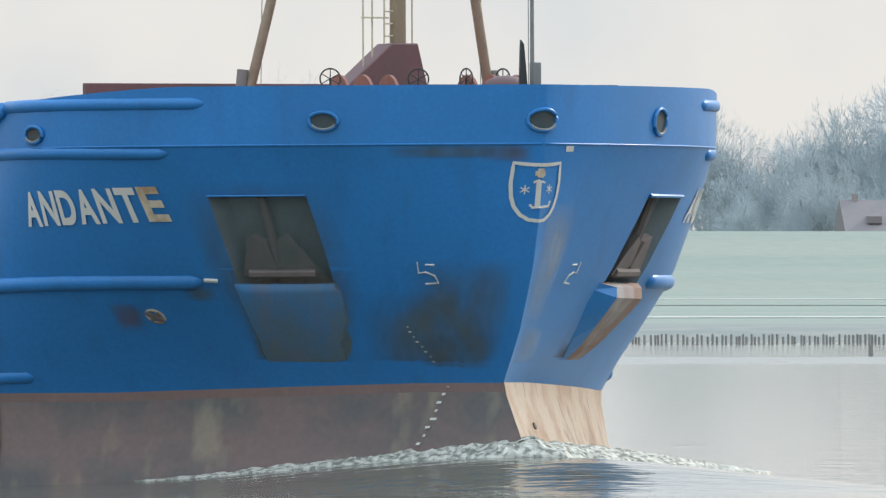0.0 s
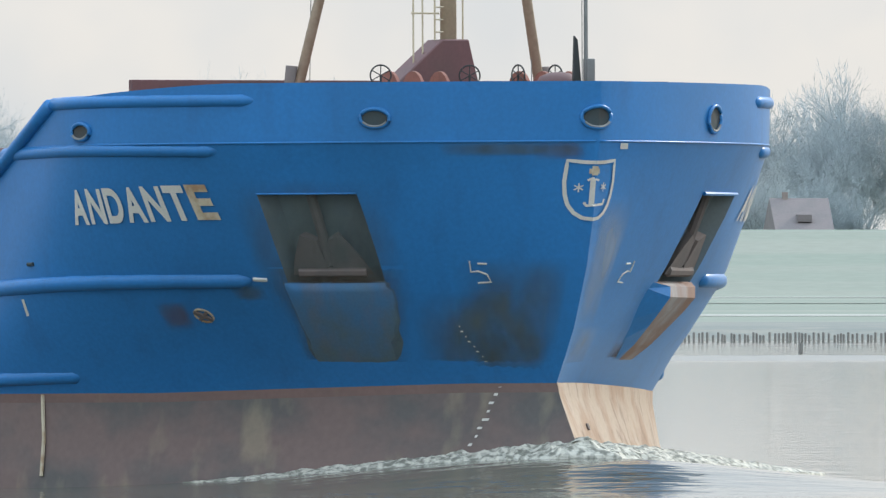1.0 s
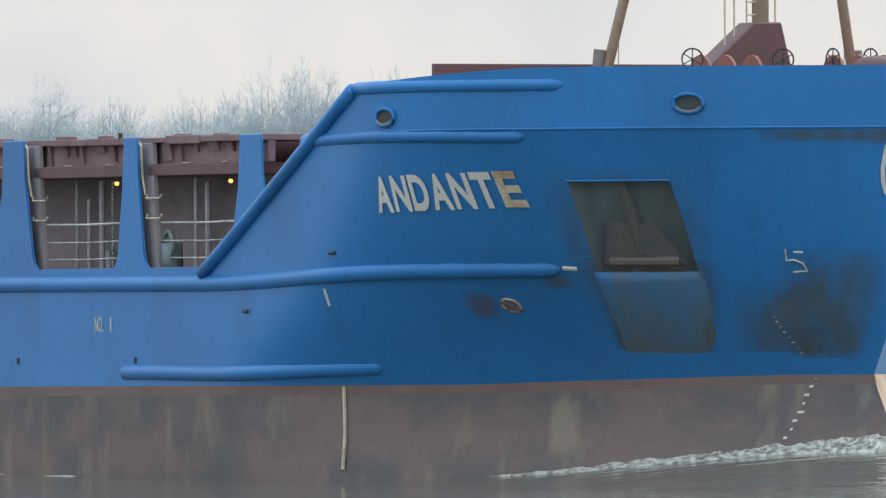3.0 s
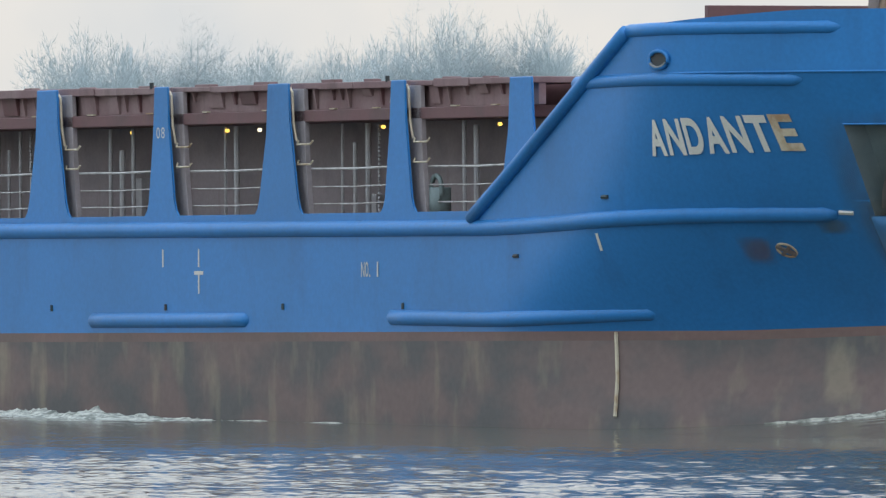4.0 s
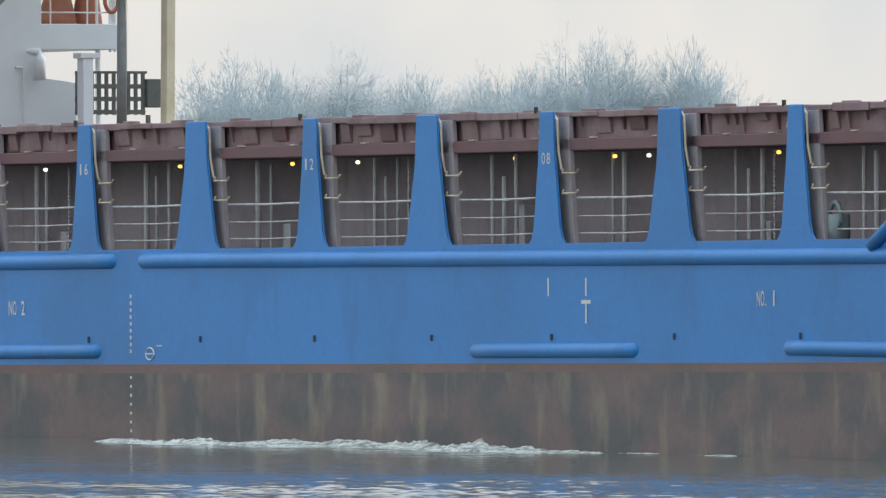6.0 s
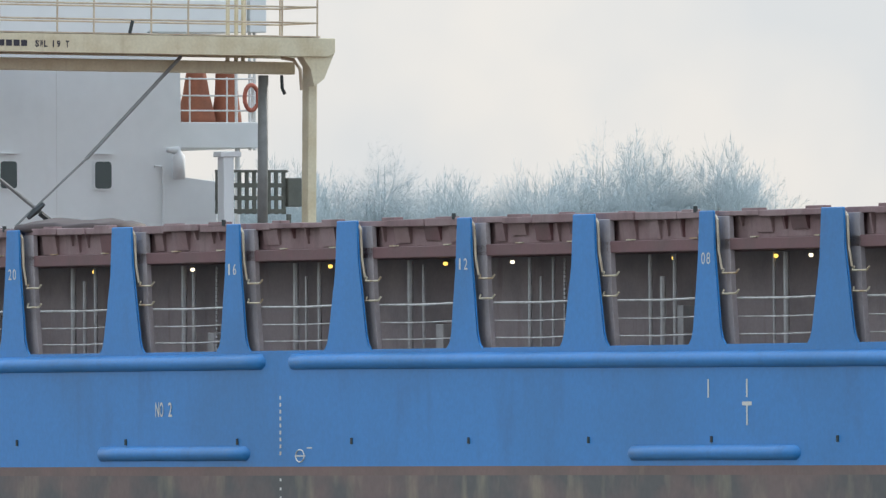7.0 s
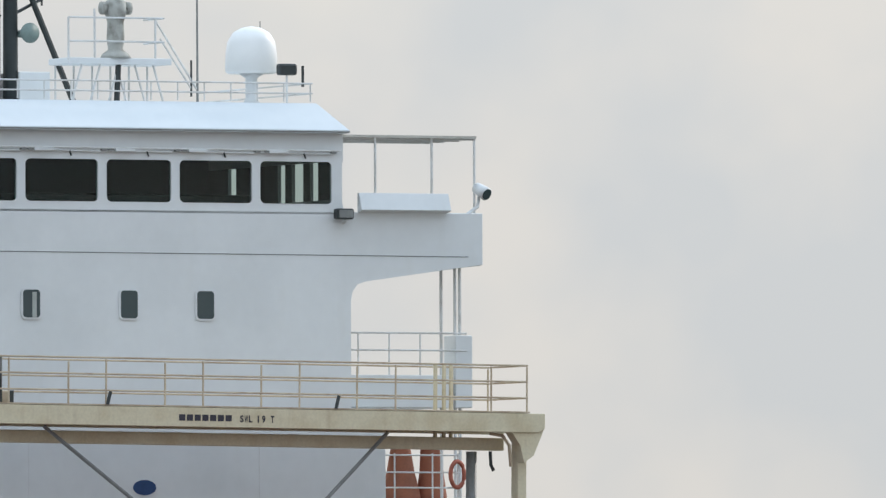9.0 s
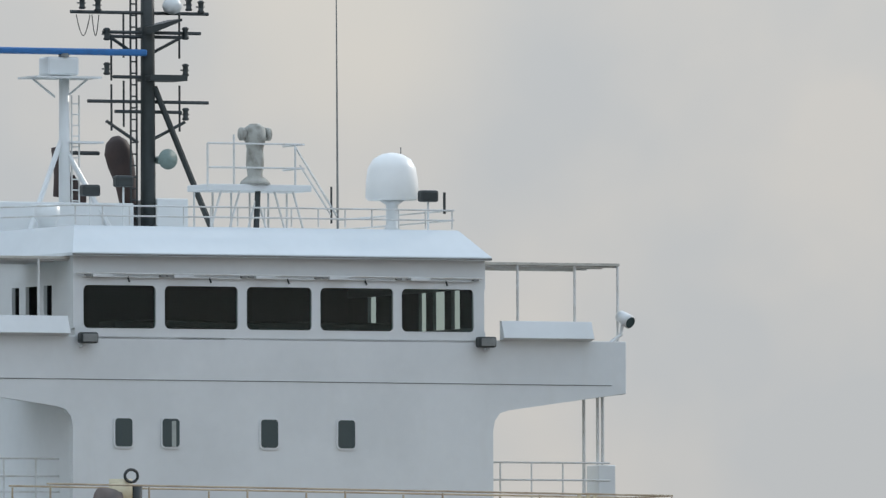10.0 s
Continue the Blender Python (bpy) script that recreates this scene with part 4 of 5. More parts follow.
    for j, (w, top_r, low_r) in enumerate(((8.35, 0.28, 0.55), (9.25, 0.3, 0.42))):
        part("raft_cover", turned([(low_r, 11.38), (low_r * 0.97, 11.6), ((top_r + low_r) / 2 * 0.9, 12.2), (top_r, 12.75), (top_r * 0.8, 12.85)], 14, (FRONT - 2.0, side * w, 0)), ORANGE, ship, "red-brown canvas covered gear on the side deck", smooth=True)
    ring = [(FRONT - 0.55, side * 9.3 + 0.2 * math.cos(q), 12.1 + 0.34 * math.sin(q)) for q in np.linspace(0, 2 * math.pi, 18, endpoint=False)]
    part("lifebuoy", tube(ring, 0.06, 8, closed=True), BUOY, ship, "orange lifebuoy on the rail", smooth=True)
    part("gooseneck_vent", tube([(FRONT + 0.3, side * 6.75, 9.9), (FRONT + 0.3, side * 6.75, 10.5), (FRONT + 0.3, side * 6.68, 10.68), (FRONT + 0.3, side * 6.4, 10.68)], [0.17, 0.17, 0.12, 0.07], 10), WHITE, ship, "white gooseneck ventilator", smooth=True)

part("visor_bar", tube([(FRONT + 0.1, -5.9, 20.52), (FRONT + 0.1, 5.6, 20.5)], 0.03, 6), RAIL_WHITE, house, "white bar over the bridge windows")
for w in (-5.6, -3.5, -3.3, -1.2, -1.0, 0.9, 1.1, 3.2, 3.5, 5.4):
    part("visor_bracket", boxed(FRONT, FRONT + 0.12, w - 0.03, w + 0.12, 20.44, 20.5), GREY, house)
part("seam", tube([(FRONT + 0.005, -9.38, 17.82), (FRONT + 0.005, 9.38, 17.78)], 0.012, 4), GREY, house)
part("drain_pipe", tube([(FRONT + 0.05, 6.15, 10.25), (FRONT + 0.05, 6.35, 10.25), (FRONT + 0.05, 6.4, 10.1), (FRONT + 0.05, 6.4, 8.3)], 0.035, 6), WHITE, house)
for w in (3.3, -3.3):
    part("seam", tube([(FRONT + 0.003, w, 8.0), (FRONT + 0.003, w, 13.0)], 0.006, 4), RAIL_WHITE, house)


def build_port(w, z, shade, brow):
    win = part("window", slab(arch(w - 0.29, w + 0.29, z - 0.41, z + 0.41, 0.12), "x", FRONT + 0.004, FRONT + 0.035, 0.008), WHITE, house, "white-framed rounded cabin window")
    part("pane", slab(arch(w - 0.24, w + 0.24, z - 0.36, z + 0.36, 0.09), "x", FRONT + 0.036, FRONT + 0.042), GLASS, win, "dark cabin window glass")
    if shade:
        part("curtain", boxed(FRONT + 0.043, FRONT + 0.047, w + 0.02, w + 0.14, z - 0.36, z + 0.3), CURTAIN, win)
    if brow:
        part("eyebrow", boxed(FRONT, FRONT + 0.08, w - 0.3, w + 0.3, z + 0.56, z + 0.58), WHITE, win)


for w, shade in ((-4.55, 0), (-3.22, 1), (-0.43, 0), (1.76, 0)):
    build_port(w, 16.46, shade, False)
for w in (-4.4, -1.27, 1.88, 4.65):
    build_port(w, 10.01, 0, True)
part("oval_emblem", slab([(0.0 + 0.33 * math.cos(q), 11.71 + 0.2 * math.sin(q)) for q in np.linspace(0, 2 * math.pi, 24, endpoint=False)], "x", FRONT + 0.003, FRONT + 0.02), OVAL, house, "dark blue oval emblem plate")

# the wheelhouse: hollow, with real openings
WINS = ((-5.66, -3.62), (-3.37, -1.3), (-1.05, 0.8), (1.04, 3.12), (3.36, 5.42))
wheel = part("wheelhouse", boxed(FRONT - 8, FRONT, -5.9, 5.75, 18.85, 19.12), WHITE, ship, "white wheelhouse with a row of dark windows")
part("window_header", boxed(FRONT - 0.12, FRONT, -5.95, 5.75, 20.22, 21.0), WHITE, wheel)
edges = [-5.95] + [v for w in WINS for v in w] + [5.72]
for j in range(0, len(edges), 2):
    part("mullion", boxed(FRONT - 0.12, FRONT + 0.002, edges[j], edges[j + 1], 19.12, 20.22), WHITE, wheel)
for w0, w1 in WINS:
    fr = []
    for (a0, b0), (a1, b1) in zip(arch(w0, w1, 19.12, 20.22, 0.14), arch(w0 - 0.02, w1 + 0.02, 19.1, 20.24, 0.02)):
        fr.append(((a0, b0), (a1, b1)))
    bm = bmesh.new()
    vs = [(bm.verts.new((FRONT + 0.006, a[0], a[1])), bm.verts.new((FRONT + 0.006, b[0], b[1]))) for a, b in fr]
    for j in range(len(vs)):
        p_, q_ = vs[j], vs[(j + 1) % len(vs)]
        bm.faces.new((p_[0], p_[1], q_[1], q_[0]))
    win = part("bridge_window", bm, WHITE, wheel)
    part("pane", boxed(FRONT - 0.07, FRONT - 0.05, w0 - 0.02, w1 + 0.02, 19.02, 20.32), CLEAR, win, "tinted bridge window glass")
    part("wiper_bar", tube([(FRONT + 0.06, w0 - 0.05, 20.44), (FRONT + 0.06, w1 + 0.05, 20.42)], 0.022, 5), WHITE, win)
    part("wiper", tube([(FRONT + 0.06, (w0 + w1) / 2 + 0.2, 20.44), (FRONT + 0.07, (w0 + w1) / 2 + 0.25, 20.3)], 0.025, 5), DARK, win)
    part("wiper_motor", boxed(FRONT, FRONT + 0.16, w0 + 0.2, w0 + 0.75, 20.42, 20.5, 0.01), WHITE, win)
for side, w in ((-1, -5.9), (1, 5.7)):
    part("side_sill", boxed(FRONT - 8, FRONT - 0.12, w - 0.05, w + 0.05, 19.05, 19.25), WHITE, wheel)
    part("side_header", boxed(FRONT - 8, FRONT - 0.12, w - 0.05, w + 0.05, 20.25, 21.0), WHITE, wheel)
    for l0, l1 in ((0.12, 1.3), (1.8, 2.2), (2.9, 3.3), (3.75, 6.3), (6.8, 8.0)):
        # port mullions show their inner faces, darkened for the room's shade
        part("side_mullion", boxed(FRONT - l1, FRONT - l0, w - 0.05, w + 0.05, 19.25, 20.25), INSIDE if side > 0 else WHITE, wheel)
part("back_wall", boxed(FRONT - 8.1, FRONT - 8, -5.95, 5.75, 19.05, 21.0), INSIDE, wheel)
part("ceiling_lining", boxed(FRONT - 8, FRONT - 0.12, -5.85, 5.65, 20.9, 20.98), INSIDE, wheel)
part("console", boxed(FRONT - 1.6, FRONT - 0.6, -4.5, 3.4, 19.05, 19.35, 0.05), DARK, wheel, "dark bridge console")
bm = bmesh.new()
low = [(FRONT + 0.3, -6.1), (FRONT + 0.3, 5.8), (FRONT - 8.3, 5.8), (FRONT - 8.3, -6.1)]
high = [(FRONT - 0.45, -5.7), (FRONT - 0.45, 5.2), (FRONT - 7.6, 5.2), (FRONT - 7.6, -5.7)]
rows = [[bm.verts.new((l, w, z)) for l, w in o] for o, z in ((low, 20.96), (low, 21.04), (high, 21.76))]
for a, b in zip(rows, rows[1:]):
    for j in range(4):
        bm.faces.new((a[j], a[(j + 1) % 4], b[(j + 1) % 4], b[j]))
bm.faces.new(rows[0][::-1])
bm.faces.new(rows[2])
roof = part("roof", bm, WHITE_TOP, wheel, "sloping pale blue-white wheelhouse roof")
part("roof_gutter", tube([(FRONT + 0.31, -6.1, 21.0), (FRONT + 0.31, 5.8, 21.0)], 0.02, 5), GREY, roof)
for z in (22.02, 22.28):
    part("roof_rail", tube([(FRONT - 5, -7.9, z), (FRONT - 0.6, -5.65, z), (FRONT - 0.6, 5.15, z), (FRONT - 7.5, 5.15, z)], 0.025, 6), RAIL_WHITE, roof)
for w in np.linspace(-5.6, 5.1, 15):
    part("rail_post", tube([(FRONT - 0.6, w, 21.8), (FRONT - 0.6, w, 22.28)], 0.022, 6), RAIL_WHITE, roof)

# ---- on the wheelhouse roof ----
RL = FRONT - 3.0
dome = part("satellite_dome", turned([(0.62, 22.62), (0.69, 22.68), (0.68, 23.1), (0.63, 23.45), (0.49, 23.69), (0.26, 23.82), (0.03, 23.86)], 24, (RL, 4.54, 0)), DOME, ship, "white satellite dome on a pedestal", smooth=True)
part("pedestal", turned([(0.3, 21.8), (0.16, 21.95), (0.16, 22.5), (0.34, 22.62)], 14, (RL, 4.54, 0)), WHITE, dome, smooth=True)
part("dome_spike", tube([(RL, 4.8, 23.7), (RL, 4.8, 24.0)], 0.015, 5), GREY, dome)
stand = part("compass_platform", boxed(RL - 1.0, RL + 0.3, -0.85, 2.1, 22.8, 22.97, 0.02), WHITE, ship, "white lattice platform with a searchlight mount")
for w in np.linspace(-0.7, 1.95, 6):
    part("platform_leg", tube([(RL + 0.1, w, 21.8), (RL + 0.1, w + 0.3 * (1 if w < 0.6 else -1), 22.8)], 0.03, 6), RAIL_WHITE, stand)
    part("platform_leg", tube([(RL - 0.9, w, 21.8), (RL - 0.9, w, 22.8)], 0.03, 6), RAIL_WHITE, stand)
for z in (23.4, 24.02):
    part("platform_rail", tube([(RL + 0.25, -0.85, z), (RL + 0.25, 1.9, z), (RL - 1, 1.9, z)], 0.028, 6), RAIL_WHITE, stand)
for w in (-0.85, -0.1, 1.65):
    part("rail_post", tube([(RL + 0.25, w, 22.9), (RL + 0.25, w, 24.25 if w == -0.1 else 24.02)], 0.03, 6), RAIL_WHITE, stand)
part("ladder_stringer", tube([(RL, 1.75, 24.0), (RL, 2.95, 22.2)], 0.03, 6), RAIL_WHITE, stand)
part("ladder_stringer", tube([(RL, 1.9, 23.5), (RL, 2.8, 22.2)], 0.025, 6), RAIL_WHITE, stand)
part("dark_pillar", tube([(RL + 0.1, 0.6, 21.8), (RL + 0.1, 0.65, 22.8)], 0.08, 8), DARK, stand)
gear = part("covered_searchlight", turned([(0.42, 22.97), (0.36, 23.08), (0.2, 23.2), (0.24, 23.5), (0.22, 23.9), (0.3, 24.2), (0.27, 24.45), (0.12, 24.55)], 14, (RL, 0.62, 0)), CANVAS_WORN, ship, "mottled grey canvas covered signal lamp", smooth=True)
for d in (-0.36, 0.36):
    part("lamp_ear", tube([(RL, 0.62 + d - 0.06, 24.28), (RL, 0.62 + d + 0.06, 24.28)], 0.17, 12), CANVAS_WORN, gear, smooth=True)
part("whip_antenna", tube([(RL, 2.98, 21.76), (RL, 2.96, 29.5)], [0.035, 0.012], 6), GREY, ship, "tall thin whip antenna")
part("short_antenna", tube([(RL, 2.8, 22.0), (RL, 2.8, 22.95)], 0.03, 6), DARK, ship, "short dark antenna")
part("short_antenna", tube([(FRONT - 0.8, 4.98, 22.2), (FRONT - 0.8, 4.98, 22.75)], 0.04, 6), DARK, ship, "short dark antenna")
for l, w, z in ((-100.5, 4.85, 22.68), (-104, -3.15, 22.85), (-104, -2.2, 23.1)):
    fl = part("deck_floodlight", boxed(l - 0.15, l + 0.15, w - 0.25, w + 0.25, z - 0.15, z + 0.15, 0.06), DARK, ship, "dark floodlight on a bracket")
    part("floodlight_post", tube([(l, w, 21.8), (l, w, z - 0.15)], 0.03, 6), WHITE, fl)

# white radar mast with its scanner
ML = FRONT - 7.0
radar = part("radar_mast", tube([(ML, -2.95, 21.7), (ML, -2.95, 25.9)], [0.16, 0.13], 14), WHITE, ship, "white radar mast with a blue scanner", smooth=True)
part("mast_platform", boxed(ML - 0.6, ML + 0.6, -4.0, -2.15, 25.82, 25.87), WHITE, radar)
for d in (-0.85, 0.8):
    part("platform_bracket", tube([(ML, -3.05 + d, 25.85), (ML, -3.05 + d * 0.2, 25.35)], 0.03, 6), WHITE, radar)
part("radar_drive", boxed(ML - 0.3, ML + 0.3, -3.55, -2.65, 25.9, 26.38, 0.06), WHITE, radar)
part("radar_scanner", boxed(ML + 0.1, ML + 0.32, -5.4, -0.7, 26.44, 26.61, 0.05), SCANNER, radar, "long blue radar scanner bar")
part("scanner_hub", tube([(ML + 0.2, -3.05, 26.38), (ML + 0.2, -3.05, 26.47)], 0.14, 10), GREY, radar)
for side in (-1, 1):
    part("mast_strut", tube([(ML + 0.6, -3.05 + side * 1.2, 21.8), (ML, -3.05, 24.2)], 0.07, 8), WHITE, radar)
for y in (-2.74, -2.53):
    part("mast_ladder_rail", tube([(ML, y, 21.8), (ML, y, 25.4)], 0.025, 6), RAIL_WHITE, radar)
for j in range(12):
    part("mast_rung", tube([(ML, -2.74, 22.1 + 0.28 * j), (ML, -2.53, 22.1 + 0.28 * j)], 0.018, 5), WHITE, radar)
part("mast_basket", boxed(ML - 0.3, ML + 0.3, -2.85, -1.95, 24.15, 24.2), WHITE, radar)

# black signal mast
signal = part("signal_mast", tube([(ML, -0.56, 21.7), (ML, -0.56, 31)], [0.2, 0.17], 12), DARK, ship, "black signal mast with yards and lights", smooth=True)
for z, a, b in ((27.57, -2.76, 1.18), (27.06, -1.84, 0.96), (26.95, -1.7, 0.6), (25.9, -1.55, 0.55), (25.26, -2.28, 1.17), (25.0, -1.5, 0.4)):
    part("yard", tube([(ML, a, z), (ML, b, z)], 0.05, 6), DARK, signal)
part("yard_platform", boxed(ML - 0.4, ML + 0.5, -0.7, 0.35, 25.8, 25.95), DARK, signal)
part("yard_platform", slab([(-0.7, 27.0), (-0.7, 27.2), (0.2, 27.42), (0.2, 27.35)], "x", ML - 0.4, ML + 0.5), DARK, signal)
for z in (27.0, 24.75):
    for a, b in ((-1.75, -0.85), (0.5, -0.6)):
        part("yard_brace", tube([(ML, a, z), (ML, b, z - 0.55)], 0.045, 6), DARK, signal)
for a, z in ((-1.6, 25.1), (-1.6, 26.4), (0.35, 25.1), (0.35, 27.0), (-1.25, 25.2), (-1.25, 27.0)):
    part("yard_upright", tube([(ML, a, z - 0.6), (ML, a, z + 0.6)], 0.03, 6), DARK, signal)
for a, z in ((-1.75, 27.0), (-1.75, 26.1), (0.5, 27.05), (0.5, 26.1), (0.5, 24.95), (-2.45, 27.8), (-2.0, 27.75), (0.6, 27.8), (0.95, 27.75)):
    lantern = part("signal_lantern", turned([(0.06, -0.16), (0.1, -0.13), (0.07, -0.08), (0.07, 0.08), (0.1, 0.13), (0.05, 0.17)], 10, (ML + 0.05, a, z)), DARK, signal, smooth=True)
    part("lantern_bracket", tube([(ML, a - 0.12, z), (ML, a + 0.12, z)], 0.02, 5), GREY, lantern)
part("mast_globe", turned([(0.05, -0.2), (0.2, -0.15), (0.27, 0.0), (0.22, 0.14), (0.05, 0.24)], 14, (ML + 0.1, 0.1, 27.75)), WHITE, signal, "white antenna globe", smooth=True)
part("mast_brace", tube([(ML + 0.1, -0.42, 25.65), (ML + 0.1, 1.2, 22.0)], 0.085, 8), DARK, signal)
for y in (-1.05, -0.88):
    part("ladder_rail", tube([(ML, y, 21.8), (ML, y, 31)], 0.03, 6), DARK, signal)
for j in range(28):
    part("ladder_rung", tube([(ML, -1.05, 22.1 + 0.3 * j), (ML, -0.88, 22.1 + 0.3 * j)], 0.022, 5), DARK, signal)
for a, b in ((-2.6, -2.2), (-2.15, -1.95)):
    part("cable_loop", tube([(ML, a + (b - a) * q, 27.5 - 0.55 * math.sin(math.pi * q)) for q in np.linspace(0, 1, 9)], 0.014, 4), DARK, signal)
horn = part("fog_horn", turned([(0.1, -0.35), (0.12, 0.0), (0.16, 0.15), (0.27, 0.3), (0.27, 0.33)], 16, (0, 0, 0)), HORN, ship, "grey-green fog horn", smooth=True)
horn.matrix_local = pose(ML + 0.35, -0.3, 23.75, 0, 90, 0)
stack = part("exhaust_pipe", tube([(ML - 1, -0.6, 21.7), (ML - 1, -0.66, 22.6), (ML - 1, -0.74, 23.2), (ML - 1, -0.86, 23.65), (ML - 1, -0.95, 24.0), (ML - 1, -1.0, 24.25), (ML - 1, -1.03, 24.4)], [0.18, 0.22, 0.28, 0.35, 0.37, 0.28, 0.1], 18), DARKBROWN, ship, "dark brown curved exhaust pipe", smooth=True)
part("exhaust_pipe", tube([(ML - 1, -2.1, 21.8), (ML - 1, -2.1, 22.9), (ML - 1, -2.35, 23.3)], [0.2, 0.22, 0.16], 12), DARKBROWN, stack, smooth=True)
part("exhaust_pipe", tube([(ML - 1, -2.6, 22.8), (ML - 1, -2.55, 23.4), (ML - 1, -2.7, 24.1)], [0.2, 0.22, 0.16], 12), DARKBROWN, stack, smooth=True)
part("exhaust_link", tube([(ML - 1, -2.4, 23.95), (ML - 1, -1.5, 23.95)], 0.06, 6), DARK, stack)
part("roof_locker", boxed(ML - 2, ML + 0.5, -5.2, -1.2, 21.8, 22.6, 0.03), WHITE, ship, "white locker on the wheelhouse roof")
part("roof_locker", boxed(ML - 1, ML + 0.2, -0.4, 0.5, 21.8, 22.75, 0.03), WHITE, ship, "white locker on the wheelhouse roof")
part("capstan_drum", turned([(0.25, 21.8), (0.25, 22.0), (0.34, 22.1), (0.34, 22.4), (0.1, 22.45)], 14, (FRONT - 4.5, -4.6, 0)), WHITE, ship, "white round vent on the roof", smooth=True)

# ---- the travelling hatch crane ----
crane = tagged(empty("crane_frame", ship), "cream travelling hatch crane across the deck")
for l0, l1 in ((-94.62, -94.3), (-96.7, -96.4)):
    part("girder", slab([(-9.14, 13.58), (9.14, 13.58), (9.14, 13.2), (8.95, 13.08), (-8.95, 13.08), (-9.14, 13.2)], "x", l0, l1, 0.015), TAN, crane, "cream box girder")
part("trolley_rail", boxed(-95.6, -95.3, -8.45, 8.45, 12.63, 12.96, 0.03), TAN, crane, "cream lower runway beam")
part("walkway", boxed(-96.7, -94.3, -9.0, 8.7, 13.59, 13.63), TAN_OLD, crane)
for side in (-1, 1):
    part("crane_leg", boxed(-95.1, -94.7, side * 8.68 - 0.13, side * 8.68 + 0.13, 8.2, 13.1, 0.03), TAN, crane, "cream crane leg")
    part("gusset", slab([(side * 8.2, 13.1), (side * 9.14, 13.2), (side * 8.84, 12.5), (side * 8.56, 12.3), (side * 8.45, 12.75)], "x", -94.75, -94.35), TAN, crane)
    part("crane_bogie", boxed(-97, -94.2, side * 8.55 - 0.25, side * 8.55 + 0.25, 8.14, 8.5, 0.05), TAN_OLD, crane)
    part("curved_pipe", tube([(-94.6, side * 7.7, 13.05), (-94.6, side * 8.05, 13.0), (-94.6, side * 8.25, 12.75), (-94.6, side * 8.3, 12.2)], 0.05, 6), TAN_OLD, crane)
    part("cable_post", tube([(-95.5, side * 7.6, 8.15), (-95.5, side * 7.6, 12.6)], 0.14, 10), GREY, crane, "weathered grey post", smooth=True)
    part("hook_arm", tube([(-95, side * 7.9, 12.6), (-95, side * 7.92, 12.25), (-95, side * 8.0, 12.1)], 0.05, 6), DARK, crane)
    part("leg_lashing", tube([(-95, side * 8.75, 9.5), (-95, side * 8.85, 9.0), (-95, side * 9.0, 8.2)], [0.07, 0.03, 0.03], 6), DARK, crane)
for l in (-94.35, -96.65):
    for z in (13.98, 14.4, 14.82):
        part("crane_rail", tube([(l, -9.0, z), (l, 8.65, z)], 0.028, 6), TAN_OLD, crane)
    for w in np.arange(-8.9, 8.7, 2.75):
        part("crane_rail_post", tube([(l, w, 13.6), (l, w, 14.78)], 0.028, 6), TAN_OLD, crane)
    part("crane_rail_post", tube([(l, 8.63, 13.6), (l, 8.63, 14.78)], 0.028, 6), TAN_OLD, crane)
for z in (13.98, 14.4, 14.82):
    part("crane_rail", tube([(-94.35, 8.63, z), (-96.65, 8.63, z)], 0.028, 6), TAN_OLD, crane)
for w in (6.5, 6.75, 6.95):
    part("crane_ladder", tube([(-95.4, w, 12.9), (-95.4, w, 14.85)], 0.06, 6), TAN, crane)
for w in (-3.4, 3.1):
    part("rail_clamp", tube([(-94.25, w, 13.62), (-94.25, w + 0.08, 13.95)], 0.05, 6), DARK, crane)
winch = part("crane_winch", boxed(-95.8, -94.9, -7.2, -5.9, 13.63, 13.95, 0.04), TAN_OLD, crane, "worn cream hoist winch")
part("winch_drum", tube([(-95.3, -7.1, 14.35), (-95.3, -6.6, 14.35)], 0.42, 16), RUST, winch, smooth=True)
part("winch_motor", tube([(-95.3, -6.5, 14.25), (-95.3, -6.5, 15.0)], 0.3, 14), TAN, winch, smooth=True)
part("winch_motor", tube([(-95.3, -6.1, 13.9), (-95.3, -6.1, 14.85)], 0.18, 12), DARK, winch, smooth=True)
part("winch_ring", tube([(-95.0, -6.35 + 0.18 * math.cos(q), 15.08 + 0.16 * math.sin(q)) for q in np.linspace(0, 2 * math.pi, 16, endpoint=False)], 0.04, 6, closed=True), DARK, winch)
for w in np.linspace(-7.2, -5.9, 5):
    part("winch_foot", boxed(-94.9, -94.8, w, w + 0.1, 13.63, 13.95), DARK, winch)
# the maker's plate as plain shapes, then the load
for j in range(7):
    w = -1.35 + j * 0.22
    part("maker_mark", boxed(-94.3, -94.288, w, w + 0.17, 13.24, 13.4), INK, crane)
for i, ch in enumerate("SWL 19 T"):
    if ch != " ":
        lettering("load_sign", ch, 0.18, lambda u, v: Vector((-94.29, 0.38 + 0.125 * i + (0.04 if ch == "1" else 0.1) * u, 13.22 + v)), INK, crane, "dark lettering on the crane girder")
# lashing rods before the house
for a, b, r in (((-95, -4.85, 13.05), (-95, 1.25, 8.6), 0.05), ((-95, 4.95, 13.05), (-95, 2.2, 10.3), 0.05), ((-95, 2.2, 10.3), (-95, 0.15, 8.5), 0.03)):
    part("lashing_rod", tube([a, b], r, 6), GREY, crane)
part("lashing_screw", tube([(-94.95, 0.95, 9.1), (-94.95, 0.7, 8.9), (-94.95, 0.5, 8.72)], [0.06, 0.1, 0.06], 6), DARK, crane)
part("lashing_screw", tube([(-94.95, 0.85, 8.85), (-94.95, 1.2, 8.6)], 0.08, 6), DARK, crane)

crane.matrix_local = pose(0, 0, 0.095, -0.6, 0, 0)

